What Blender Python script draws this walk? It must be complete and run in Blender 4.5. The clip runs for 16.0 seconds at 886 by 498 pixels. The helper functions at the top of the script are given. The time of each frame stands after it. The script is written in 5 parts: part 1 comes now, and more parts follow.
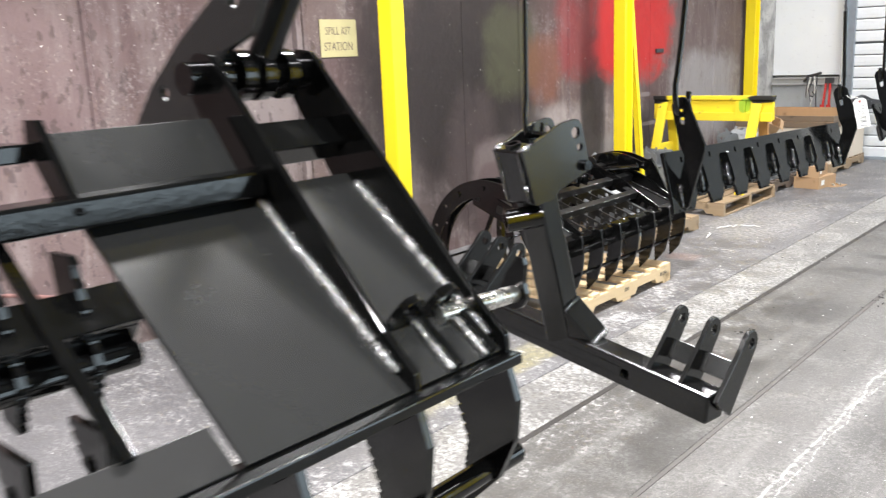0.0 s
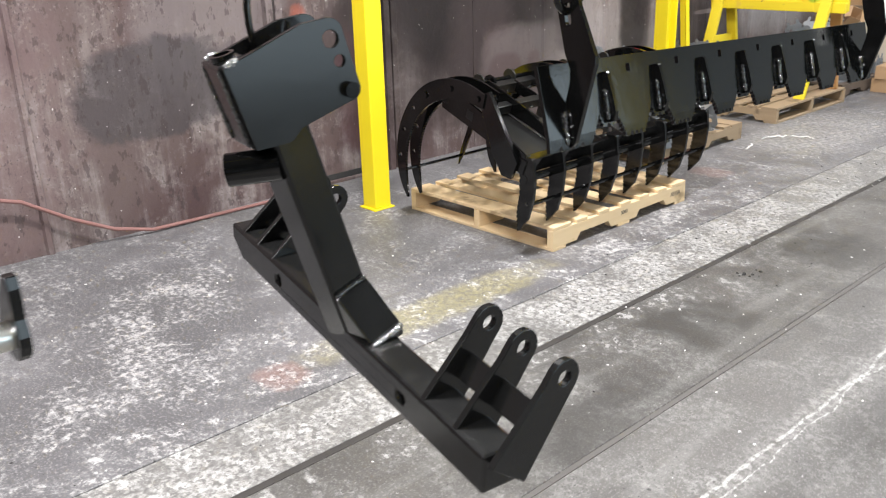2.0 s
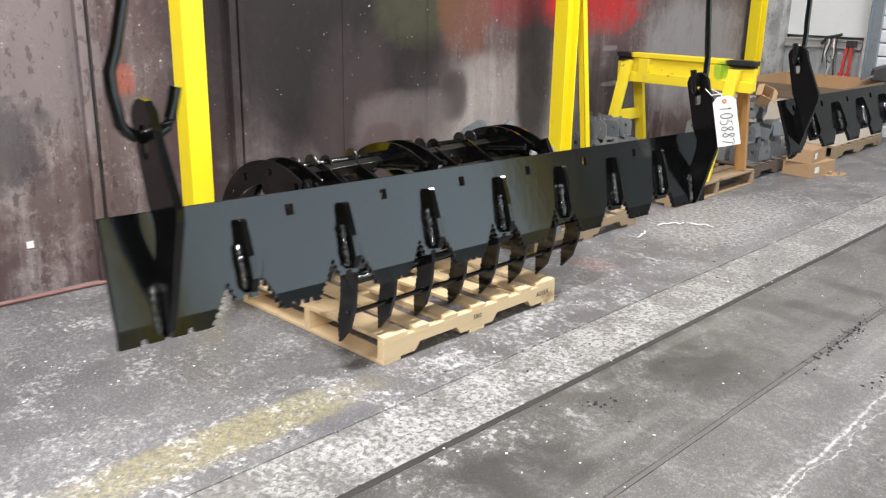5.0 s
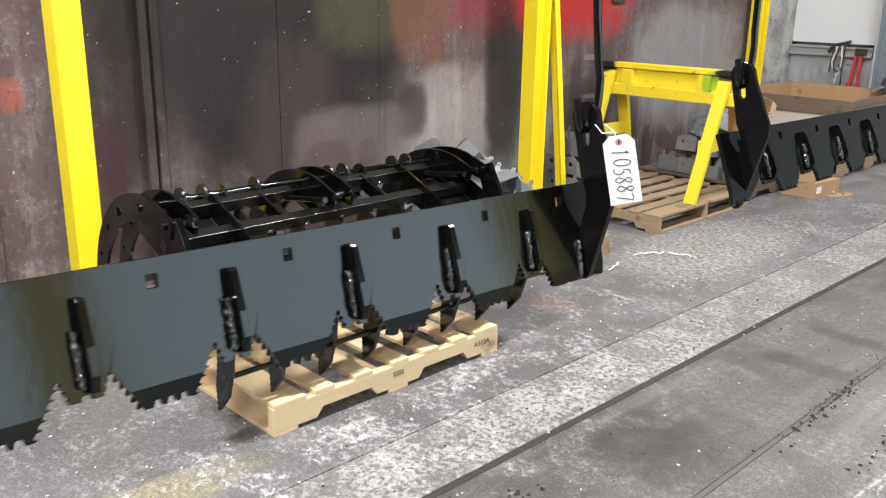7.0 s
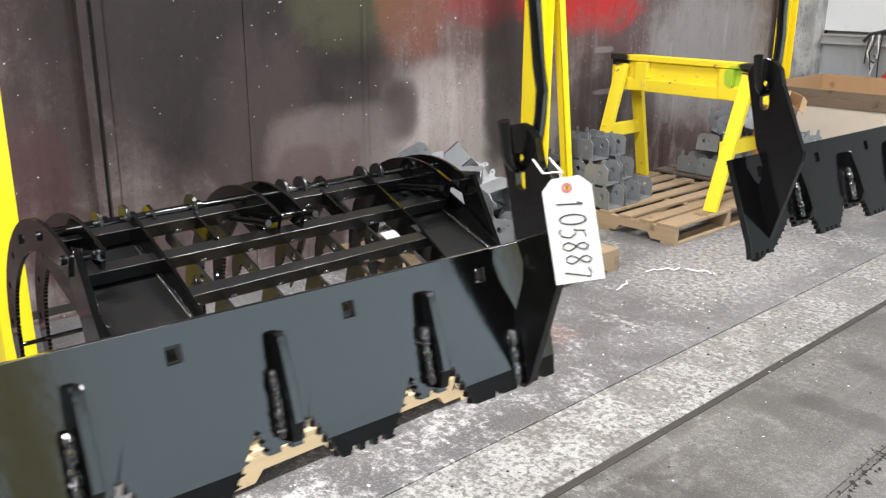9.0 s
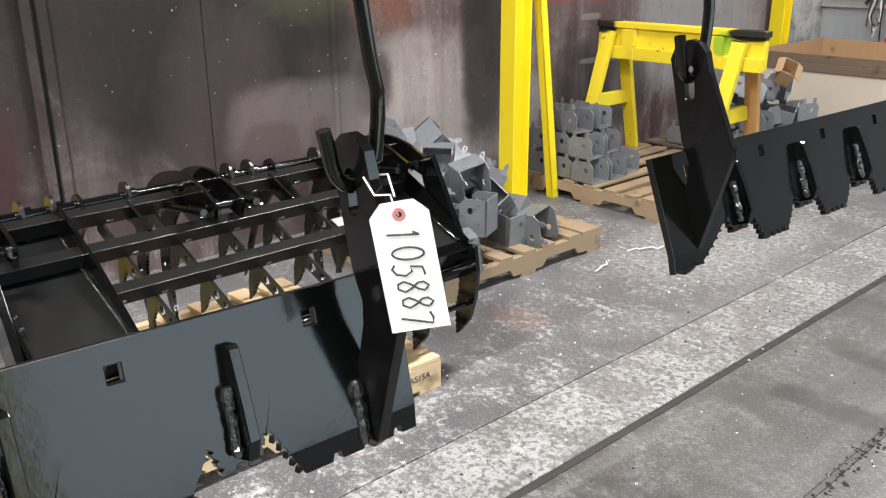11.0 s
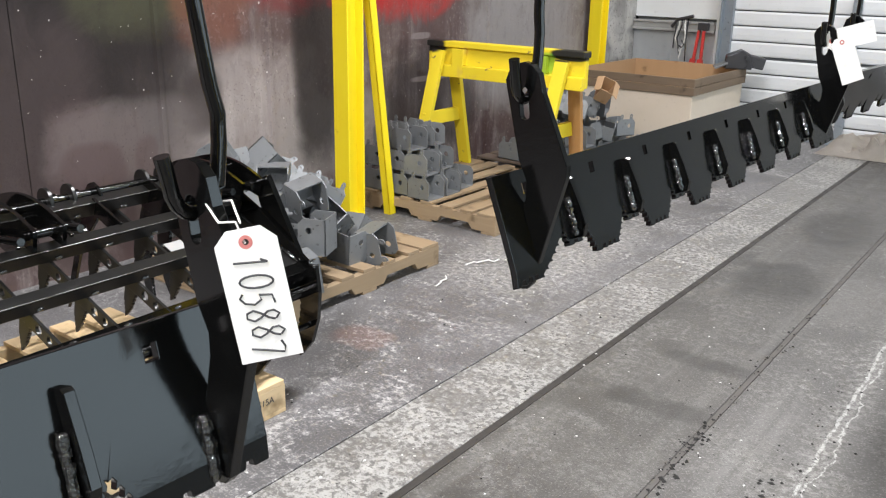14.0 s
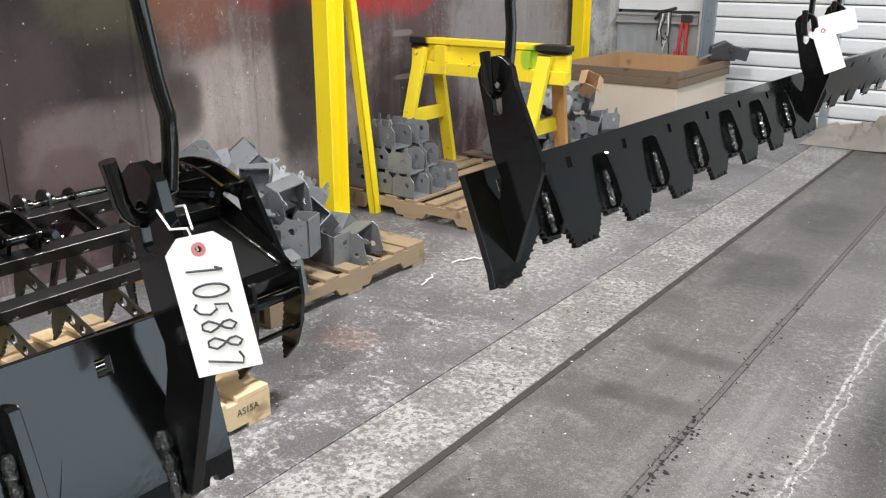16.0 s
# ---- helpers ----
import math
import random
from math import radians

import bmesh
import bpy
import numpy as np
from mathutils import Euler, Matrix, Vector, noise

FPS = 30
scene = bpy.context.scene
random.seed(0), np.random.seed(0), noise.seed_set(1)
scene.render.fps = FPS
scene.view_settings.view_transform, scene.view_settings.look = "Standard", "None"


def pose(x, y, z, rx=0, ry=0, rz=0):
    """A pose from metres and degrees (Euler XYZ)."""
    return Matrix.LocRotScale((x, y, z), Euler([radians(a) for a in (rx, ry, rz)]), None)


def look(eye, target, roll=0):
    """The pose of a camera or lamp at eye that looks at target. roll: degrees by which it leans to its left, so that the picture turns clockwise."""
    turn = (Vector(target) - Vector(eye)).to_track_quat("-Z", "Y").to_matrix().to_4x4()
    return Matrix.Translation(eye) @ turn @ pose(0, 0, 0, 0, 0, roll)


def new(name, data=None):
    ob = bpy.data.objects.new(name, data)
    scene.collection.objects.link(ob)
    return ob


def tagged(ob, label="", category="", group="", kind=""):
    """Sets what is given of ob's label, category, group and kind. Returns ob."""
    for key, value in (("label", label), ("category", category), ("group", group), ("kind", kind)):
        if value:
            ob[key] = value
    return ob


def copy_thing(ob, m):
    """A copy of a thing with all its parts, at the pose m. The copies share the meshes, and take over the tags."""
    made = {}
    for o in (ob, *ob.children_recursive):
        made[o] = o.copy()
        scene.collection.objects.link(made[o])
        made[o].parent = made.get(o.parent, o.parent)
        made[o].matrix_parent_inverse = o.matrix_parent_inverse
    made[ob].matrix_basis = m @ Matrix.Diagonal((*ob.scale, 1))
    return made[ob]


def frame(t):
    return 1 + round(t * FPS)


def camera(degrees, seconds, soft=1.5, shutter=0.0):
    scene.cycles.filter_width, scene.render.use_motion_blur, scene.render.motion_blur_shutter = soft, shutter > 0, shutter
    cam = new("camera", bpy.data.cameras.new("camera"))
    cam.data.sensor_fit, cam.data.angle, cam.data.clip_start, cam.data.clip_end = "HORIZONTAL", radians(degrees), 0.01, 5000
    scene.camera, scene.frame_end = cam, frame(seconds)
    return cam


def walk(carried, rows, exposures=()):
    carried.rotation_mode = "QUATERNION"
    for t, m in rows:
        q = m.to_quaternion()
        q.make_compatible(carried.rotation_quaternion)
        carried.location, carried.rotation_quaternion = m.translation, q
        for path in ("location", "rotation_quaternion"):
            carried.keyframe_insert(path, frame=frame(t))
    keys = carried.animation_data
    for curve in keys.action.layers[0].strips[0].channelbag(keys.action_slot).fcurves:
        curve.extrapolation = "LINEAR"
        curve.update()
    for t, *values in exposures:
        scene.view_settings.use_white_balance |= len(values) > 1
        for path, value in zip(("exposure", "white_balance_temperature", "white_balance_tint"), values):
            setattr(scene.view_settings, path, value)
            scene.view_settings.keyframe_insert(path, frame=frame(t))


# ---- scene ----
cam = camera(54.2, 16.0, 1.2, 0.5)
METRES, EYE, TILT, LEAN, TURN = 3.55, 1.518, 0.0, 0.0, 41.5
ROWS = [
    (0.0, 0.0, 0.0, 0.0, -0.53, -12.76, 2.35),
    (0.5, 0.0429, 0.0716, -0.011, -1.91, -13.81, 2.83),
    (1.0, 0.077, 0.1302, -0.012, -2.48, -16.46, 3.38),
    (1.5, 0.1347, 0.1617, -0.0133, 1.62, -18.72, 2.88),
    (2.0, 0.175, 0.1957, -0.0123, 5.58, -20.18, 1.56),
    (2.5, 0.1975, 0.2339, -0.0087, 6.5, -20.06, 0.88),
    (3.0, 0.2319, 0.2573, -0.0005, 7.68, -19.67, 0.59),
    (3.5, 0.2713, 0.2689, 0.0032, 8.11, -18.38, -0.66),
    (4.0, 0.2938, 0.2897, 0.0024, 7.99, -17.78, -0.9),
    (4.5, 0.2983, 0.3398, 0.0006, 5.93, -17.39, -1.15),
    (5.0, 0.3188, 0.3905, -0.0009, 3.21, -17.01, -1.02),
    (7.5, 0.4405, 0.6009, -0.0054, 5.41, -16.45, -1.01),
    (8.0, 0.4526, 0.6399, -0.0086, 6.64, -16.5, -1.07),
    (8.5, 0.4542, 0.6897, -0.0124, 6.51, -16.58, -0.52),
    (9.0, 0.4639, 0.7189, -0.012, 5.98, -17.13, -0.34),
    (9.5, 0.4898, 0.7469, -0.0098, 5.95, -17.6, -0.1),
    (12.0, 0.5073, 0.7843, -0.0098, 6.21, -20.18, 0.4),
    (12.5, 0.5075, 0.784, -0.01, 3.38, -19.86, -0.44),
    (13.0, 0.5087, 0.7837, -0.0089, -1.73, -18.94, -1.76),
    (13.5, 0.5067, 0.7823, -0.0085, -3.88, -18.27, -1.61),
    (14.0, 0.5054, 0.7812, -0.0086, -4.51, -18.11, -1.07),
    (14.5, 0.5052, 0.7813, -0.0085, -4.96, -18.01, -0.81),
    (15.0, 0.5067, 0.7828, -0.009, -5.24, -18.02, -0.57),
    (15.5, 0.5091, 0.7868, -0.0095, -5.48, -18.04, -0.35),
    (16.0, 0.5123, 0.79, -0.0103, -5.53, -18.28, -0.11),
]
walk(cam, [(t, pose(0, 0, EYE, TILT, LEAN, TURN) @ pose(METRES * x, METRES * y, METRES * z, 90 + pitch, roll, yaw)) for t, x, y, z, yaw, pitch, roll in ROWS], [(0.0, 0.41), (0.8, 0.23), (1.4, 0.10), (3.0, 0.04), (5.2, 0.02), (7.5, 0.07), (8.7, 0.17), (12.0, 0.0), (16.0, -0.06)])

# ---- light ----
world = bpy.data.worlds.new("world")
scene.world = world
world.use_nodes = True
world.node_tree.nodes["Background"].inputs[0].default_value = (0.75, 0.85, 1.0, 1)
world.node_tree.nodes["Background"].inputs[1].default_value = 0.12


def area_lamp(name, place, sx, sy, watts, colour, aim=None):
    data = bpy.data.lights.new(name, "AREA")
    data.shape, data.size, data.size_y, data.energy, data.color = "RECTANGLE", sx, sy, watts, colour
    ob = new(name, data)
    ob.matrix_world = look(place, aim if aim else (place[0], place[1] + 0.001, 0))
    return ob


# strip lights: x, y, watts
LAMPS = [(-1.9, -1.2, 225), (-1.9, 2.6, 300), (-1.9, 6.4, 200), (-1.9, 10.2, 98), (1.3, 0.4, 215), (1.3, 4.4, 12), (1.3, 8.4, 60)]
LAMP_Z = 4.3
for lx, ly, lw in LAMPS:
    area_lamp("tube_lamp", (lx, ly, LAMP_Z - 0.09), 0.28, 1.25, lw, (1.0, 0.985, 0.995))
# daylight through the bay opening in the east wall
area_lamp("bay_daylight", (5.19, 6.35, 1.72), 9.6, 2.9, 255, (0.74, 0.90, 1.0), (0, 6.35, 1.72))


# ---- materials ----
def tree(name):
    m = bpy.data.materials.new(name)
    m.use_nodes = True
    return m, m.node_tree.nodes, m.node_tree.links, m.node_tree.nodes["Principled BSDF"]


class Nodes:
    """Short hand for node graphs in world metres."""

    def __init__(self, name, local=False):
        self.m, self.n, self.l, self.p = tree(name)
        if local:
            c = self.n.new("ShaderNodeTexCoord")
            self.pos = c.outputs["Object"]
        else:
            c = self.n.new("ShaderNodeNewGeometry")
            self.pos = c.outputs["Position"]

    def put(self, socket, v):
        if hasattr(v, "links"):
            self.l.new(v, socket)
        else:
            socket.default_value = v

    def math(self, op, a, b=0.0, clamp=False):
        k = self.n.new("ShaderNodeMath")
        k.operation, k.use_clamp = op, clamp
        self.put(k.inputs[0], a)
        self.put(k.inputs[1], b)
        return k.outputs[0]

    def noise(self, scale, detail=4, rough=0.55, distort=0.0, stretch=None):
        k = self.n.new("ShaderNodeTexNoise")
        k.inputs["Scale"].default_value, k.inputs["Detail"].default_value = scale, detail
        k.inputs["Roughness"].default_value, k.inputs["Distortion"].default_value = rough, distort
        v = self.pos
        if stretch:
            s = self.n.new("ShaderNodeVectorMath")
            s.operation = "MULTIPLY"
            self.l.new(self.pos, s.inputs[0])
            s.inputs[1].default_value = stretch
            v = s.outputs[0]
        self.l.new(v, k.inputs["Vector"])
        return k.outputs[0]

    def step(self, v, lo, hi, a=0.0, b=1.0):
        k = self.n.new("ShaderNodeMapRange")
        k.interpolation_type = "SMOOTHSTEP"
        self.put(k.inputs[0], v)
        k.inputs[1].default_value, k.inputs[2].default_value = lo, hi
        k.inputs[3].default_value, k.inputs[4].default_value = a, b
        return k.outputs[0]

    def mix(self, f, a, b):
        k = self.n.new("ShaderNodeMix")
        k.data_type = "RGBA"
        self.put(k.inputs[0], f)
        for i, c in ((6, a), (7, b)):
            self.put(k.inputs[i], c if hasattr(c, "links") else (*c, 1))
        return k.outputs[2]

    def axes(self):
        k = self.n.new("ShaderNodeSeparateXYZ")
        self.l.new(self.pos, k.inputs[0])
        return k.outputs

    def random(self):
        return self.n.new("ShaderNodeObjectInfo").outputs["Random"]

    def blot(self, axes, centre, radii, edge=0.35, wobble=None, amount=0.5):
        """A stain with a ragged edge, 1 inside."""
        total = 0.0
        for a, c, r in zip(axes, centre, radii):
            d = self.math("DIVIDE", self.math("SUBTRACT", a, c), r)
            total = self.math("ADD", total, self.math("POWER", self.math("ABSOLUTE", d), 3.0))
        if wobble is not None:
            total = self.math("ADD", total, self.math("MULTIPLY", self.math("SUBTRACT", wobble, 0.5), amount * 4))
        return self.step(total, 1.0 - edge, 1.0 + edge, 1.0, 0.0)

    def bump(self, h, strength, distance):
        k = self.n.new("ShaderNodeBump")
        k.inputs["Strength"].default_value, k.inputs["Distance"].default_value = strength, distance
        self.put(k.inputs["Height"], h)
        self.l.new(k.outputs[0], self.p.inputs["Normal"])

    def done(self, colour, rough=0.5, metal=0.0, coat=0.0):
        self.put(self.p.inputs["Base Color"], colour if hasattr(colour, "links") else (*colour, 1))
        self.put(self.p.inputs["Roughness"], rough)
        self.put(self.p.inputs["Metallic"], metal)
        self.p.inputs["Coat Weight"].default_value = coat
        self.p.inputs["Coat Roughness"].default_value = 0.05
        return self.m


def make_black(name, rough, base=0.013, peel=0.12):
    k = Nodes(name)
    dust = k.step(k.noise(9, 6, 0.7), 0.5, 0.8)
    fine = k.noise(260, 2)
    k.bump(k.math("ADD", k.noise(70, 2), k.math("MULTIPLY", fine, 0.3)), peel, 0.0012)
    c = k.mix(k.math("MULTIPLY", dust, 0.25), (base, base * 1.03, base * 1.02), (0.022, 0.022, 0.022))
    return k.done(c, k.math("ADD", k.math("MULTIPLY", dust, 0.08), rough), 0.0, 0.05)


BLACK = make_black("black_gloss_paint", 0.09, 0.0022)
BLADE = make_black("black_blade_paint", 0.13, 0.0032, 0.13)
# black with a raised base colour that stands in for the deck's reflected sheen
DECK = make_black("black_deck_paint_lifted_for_sheen", 0.23, 0.017)
BLACK_DULL = make_black("black_satin_paint", 0.32, 0.007)
BOOM = make_black("black_boom_paint", 0.19, 0.006)


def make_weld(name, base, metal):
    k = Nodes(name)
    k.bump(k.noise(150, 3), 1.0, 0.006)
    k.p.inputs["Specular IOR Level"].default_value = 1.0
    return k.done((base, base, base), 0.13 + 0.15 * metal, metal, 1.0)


WELD = make_weld("weld_bead", 0.014, 0.0)
# black painted welds; the pale metallic base stands in for their white highlights
GLINT_WELD = make_weld("weld_seam_painted_glint", 0.30, 0.75)


def make_steel(name, colour, rough, metal):
    k = Nodes(name)
    n = k.noise(14, 5, 0.65)
    r = k.random()
    c = k.mix(n, colour, [v * 1.5 for v in colour])
    c = k.mix(k.math("MULTIPLY", r, 0.5), c, [v * 0.62 for v in colour])
    c = k.mix(k.step(k.noise(45, 3), 0.62, 0.75), c, [v * 0.4 for v in colour])
    k.bump(k.noise(180, 3), 0.15, 0.002)
    return k.done(c, k.step(n, 0.3, 0.7, rough - 0.1, rough + 0.1), metal)


RAW = make_steel("raw_grey_steel", (0.2, 0.21, 0.22), 0.48, 0.35)
BRIGHT = make_steel("bright_pin_steel", (0.62, 0.61, 0.58), 0.28, 1.0)
GALV = make_steel("galvanised_steel", (0.30, 0.34, 0.38), 0.4, 0.5)
DARKMETAL = make_steel("dark_steel", (0.05, 0.05, 0.055), 0.45, 0.4)


def make_yellow():
    k = Nodes("yellow_column_paint")
    y, z = k.axes()[1], k.axes()[2]
    n = k.noise(6, 6, 0.7)
    c = k.mix(k.noise(2.2, 4), (0.82, 0.62, 0.008), (0.88, 0.72, 0.02))
    c = k.mix(k.step(n, 0.66, 0.74), c, (0.45, 0.30, 0.03))
    c = k.mix(k.step(k.noise(34, 5, 0.7), 0.70, 0.74), c, (0.12, 0.10, 0.07))
    k.bump(k.noise(90, 3), 0.25, 0.002)
    return k.done(c, 0.42)


YELLOW = make_yellow()


def make_wood(name, light, dark, along=0):
    k = Nodes(name, local=True)
    s = [26.0, 26.0, 26.0]
    s[along] = 1.6
    grain = k.noise(1.0, 6, 0.65, 0.6, s)
    r = k.random()
    c = k.mix(grain, light, dark)
    c = k.mix(k.math("MULTIPLY", r, 0.5), c, [v * 0.68 for v in light])
    c = k.mix(k.step(k.noise(5, 4), 0.6, 0.75), c, [v * 0.45 for v in dark])
    k.bump(grain, 0.35, 0.002)
    return k.done(c, 0.7)


PINE_X = make_wood("fresh_pine_across", (0.82, 0.64, 0.40), (0.60, 0.41, 0.21), 0)
PINE_Y = make_wood("fresh_pine_along", (0.82, 0.64, 0.40), (0.60, 0.41, 0.21), 1)
OLD_X = make_wood("weathered_pine_across", (0.40, 0.30, 0.19), (0.24, 0.16, 0.09), 0)
OLD_Y = make_wood("weathered_pine_along", (0.40, 0.30, 0.19), (0.24, 0.16, 0.09), 1)
OLD_Z = make_wood("orange_lumber", (0.58, 0.33, 0.13), (0.42, 0.2, 0.07), 2)
GREY_X = make_wood("dark_weathered_wood", (0.16, 0.12, 0.09), (0.07, 0.05, 0.04), 0)
RIM_X = make_wood("old_rim_board_across", (0.25, 0.18, 0.12), (0.12, 0.085, 0.055), 0)
RIM_Y = make_wood("old_rim_board_along", (0.25, 0.18, 0.12), (0.12, 0.085, 0.055), 1)
CARD = make_wood("brown_cardboard", (0.46, 0.30, 0.17), (0.40, 0.25, 0.13), 2)


def make_horse():
    k = Nodes("sawhorse_yellow_paint", local=True)
    x, y, z = k.axes()
    n = k.noise(3.5, 4)
    c = k.mix(k.noise(2.0, 3), (0.74, 0.56, 0.02), (0.86, 0.70, 0.03))
    c = k.mix(k.step(k.noise(5, 3), 0.62, 0.78), c, (0.62, 0.40, 0.10))
    c = k.mix(k.step(k.noise(16, 4), 0.66, 0.72), c, (0.22, 0.15, 0.06))
    soot = k.blot((x, z), (-0.57, 0.86), (0.13, 0.05), 0.4, n, 0.4)
    soot2 = k.blot((x, z), (0.50, 0.86), (0.14, 0.035), 0.4, n, 0.4)
    c = k.mix(k.math("MAXIMUM", soot, soot2), c, (0.012, 0.012, 0.01))
    green = k.blot((x, z), (0.34, 0.80), (0.05, 0.07), 0.5, n, 0.5)
    c = k.mix(k.math("MULTIPLY", green, 0.7), c, (0.12, 0.42, 0.03))
    k.bump(k.noise(60, 4), 0.4, 0.003)
    return k.done(c, 0.6)


HORSE = make_horse()


def make_wall():
    k = Nodes("oversprayed_steel_wall")
    x, y, z = k.axes()
    big = k.noise(0.9, 5, 0.6, 0.4)
    mid = k.noise(3.2, 6, 0.65, 0.5)
    streak = k.noise(1.0, 6, 0.65, 0.3, (1.0, 7.0, 0.7))
    fine = k.noise(38, 6, 0.7)
    c = k.mix(k.step(big, 0.35, 0.65), (0.080, 0.050, 0.050), (0.120, 0.088, 0.083))
    haze = k.step(k.math("ADD", k.math("MULTIPLY", streak, 0.6), k.math("MULTIPLY", mid, 0.5)), 0.50, 0.74)
    low = k.step(z, 1.5, 0.35)
    c = k.mix(k.math("MULTIPLY", haze, k.math("ADD", k.math("MULTIPLY", low, 0.52), 0.22)), c, (0.36, 0.32, 0.31))
    pit = k.math("MULTIPLY", k.step(fine, 0.54, 0.62), k.step(mid, 0.4, 0.6))
    c = k.mix(k.math("MULTIPLY", pit, 0.34), c, (0.34, 0.30, 0.29))

    def stain(c, cy, cz, ry, rz, colour, amount, edge=0.6, wob=0.5):
        return k.mix(k.math("MULTIPLY", k.blot((y, z), (cy, cz), (ry, rz), edge, mid, wob), amount), c, colour)

    pale = (0.48, 0.44, 0.43)
    dark = (0.030, 0.026, 0.027)
    # pale dusty fields
    c = stain(c, 3.25, 1.25, 0.42, 0.55, (0.22, 0.19, 0.19), 0.6, 0.9, 1.2)
    c = stain(c, 4.80, 0.70, 0.25, 0.35, pale, 0.22, 0.8, 1.0)
    c = stain(c, 4.55, 1.05, 0.55, 0.85, (0.040, 0.030, 0.030), 0.7, 0.9, 0.5)
    c = stain(c, 6.05, 0.62, 0.28, 0.42, pale, 0.30, 0.9, 0.9)
    c = stain(c, 6.55, 0.55, 0.60, 0.45, pale, 0.44, 0.9, 0.9)
    c = stain(c, 9.6, 0.9, 0.9, 0.5, (0.33, 0.32, 0.32), 0.6, 0.8, 0.9)
    c = stain(c, 7.3, 0.45, 0.5, 0.25, (0.30, 0.28, 0.27), 0.5, 0.8, 0.7)
    c = stain(c, 1.6, 0.9, 0.8, 0.9, (0.24, 0.165, 0.165), 0.34, 0.8, 0.8)
    c = stain(c, 5.50, 0.95, 0.72, 0.80, (0.028, 0.020, 0.020), 0.85, 0.9, 0.4)
    # soot clouds
    c = stain(c, 2.95, 0.74, 0.48, 0.25, (0.054, 0.049, 0.053), 0.72, 0.3, 0.7)
    c = stain(c, 5.25, 1.40, 0.98, 0.80, (0.020, 0.016, 0.016), 0.92, 0.9, 0.4)
    c = stain(c, 5.35, 0.65, 0.32, 0.55, (0.06, 0.045, 0.045), 0.6, 0.7, 0.8)
    c = stain(c, 6.25, 0.76, 0.13, 0.17, (0.05, 0.04, 0.04), 0.85, 0.85, 0.3)
    c = stain(c, 5.78, 0.60, 0.10, 0.17, (0.08, 0.055, 0.055), 0.5, 0.9, 0.7)
    c = stain(c, 5.50, 0.50, 0.16, 0.35, (0.09, 0.06, 0.06), 0.5, 0.9, 0.7)
    c = stain(c, 7.15, 1.0, 0.22, 0.7, dark, 0.85, 0.6, 0.4)
    c = stain(c, 8.3, 0.55, 0.55, 0.4, (0.04, 0.035, 0.035), 0.75, 0.8, 0.6)
    # sprayed colours
    c = stain(c, 5.9, 1.5, 0.38, 0.35, (0.075, 0.078, 0.042), 0.5, 0.8, 0.6)
    c = stain(c, 6.35, 1.35, 0.25, 0.3, (0.20, 0.075, 0.045), 0.5, 0.8, 0.6)
    c = stain(c, 7.95, 1.72, 0.75, 0.52, (0.42, 0.018, 0.018), 0.92, 0.6, 0.7)
    c = stain(c, 6.9, 1.65, 0.35, 0.40, (0.22, 0.02, 0.025), 0.6, 0.9, 0.7)
    c = stain(c, 3.83, 1.02, 0.055, 0.075, (0.36, 0.085, 0.045), 0.55, 0.9, 0.9)
    c = stain(c, 4.2, 0.55, 0.14, 0.35, (0.085, 0.04, 0.045), 0.6, 0.7, 0.7)
    # masked patches under a pale sprayed band
    c = stain(c, 5.78, 0.62, 0.42, 0.20, (0.24, 0.205, 0.20), 0.38, 0.9, 0.6)
    c = stain(c, 5.58, 0.50, 0.17, 0.13, (0.085, 0.056, 0.057), 0.6, 0.55, 0.35)
    c = stain(c, 5.88, 0.50, 0.07, 0.13, (0.095, 0.064, 0.064), 0.5, 0.6, 0.35)
    # scraped marks
    for my, mz, ry, rz in ((8.28, 0.72, 0.20, 0.018), (8.15, 1.02, 0.10, 0.02)):
        c = stain(c, my, mz, ry, rz, (0.30, 0.26, 0.255), 0.5, 0.9, 1.2)
    chips = k.step(k.noise(52, 2, 0.4), 0.765, 0.78)
    c = k.mix(chips, c, (0.62, 0.58, 0.56))
    dents = k.math("MULTIPLY", k.step(k.noise(20, 5, 0.62, 0.0, (1.0, 1.0, 0.55)), 0.57, 0.62), k.step(y, 4.6, 3.6, 0.25, 1.0))
    c = k.mix(k.math("MULTIPLY", dents, 0.55), c, (0.05, 0.036, 0.036))
    spots = k.math("MULTIPLY", k.step(k.noise(75, 3, 0.6), 0.60, 0.66), k.step(mid, 0.42, 0.62, 0.1, 0.6))
    c = k.mix(spots, c, (0.030, 0.024, 0.024))
    # bare end by the shop door
    c = k.mix(k.step(y, 10.72, 10.80), c, k.mix(k.step(fine, 0.56, 0.68), k.mix(k.step(mid, 0.35, 0.65), (0.24, 0.235, 0.23), (0.50, 0.49, 0.47)), (0.08, 0.078, 0.075)))
    k.bump(k.math("ADD", fine, k.math("MULTIPLY", mid, 2)), 0.6, 0.005)
    k.p.inputs["Specular IOR Level"].default_value = 0.25
    return k.done(c, k.step(mid, 0.3, 0.7, 0.55, 0.75))


WALL = make_wall()


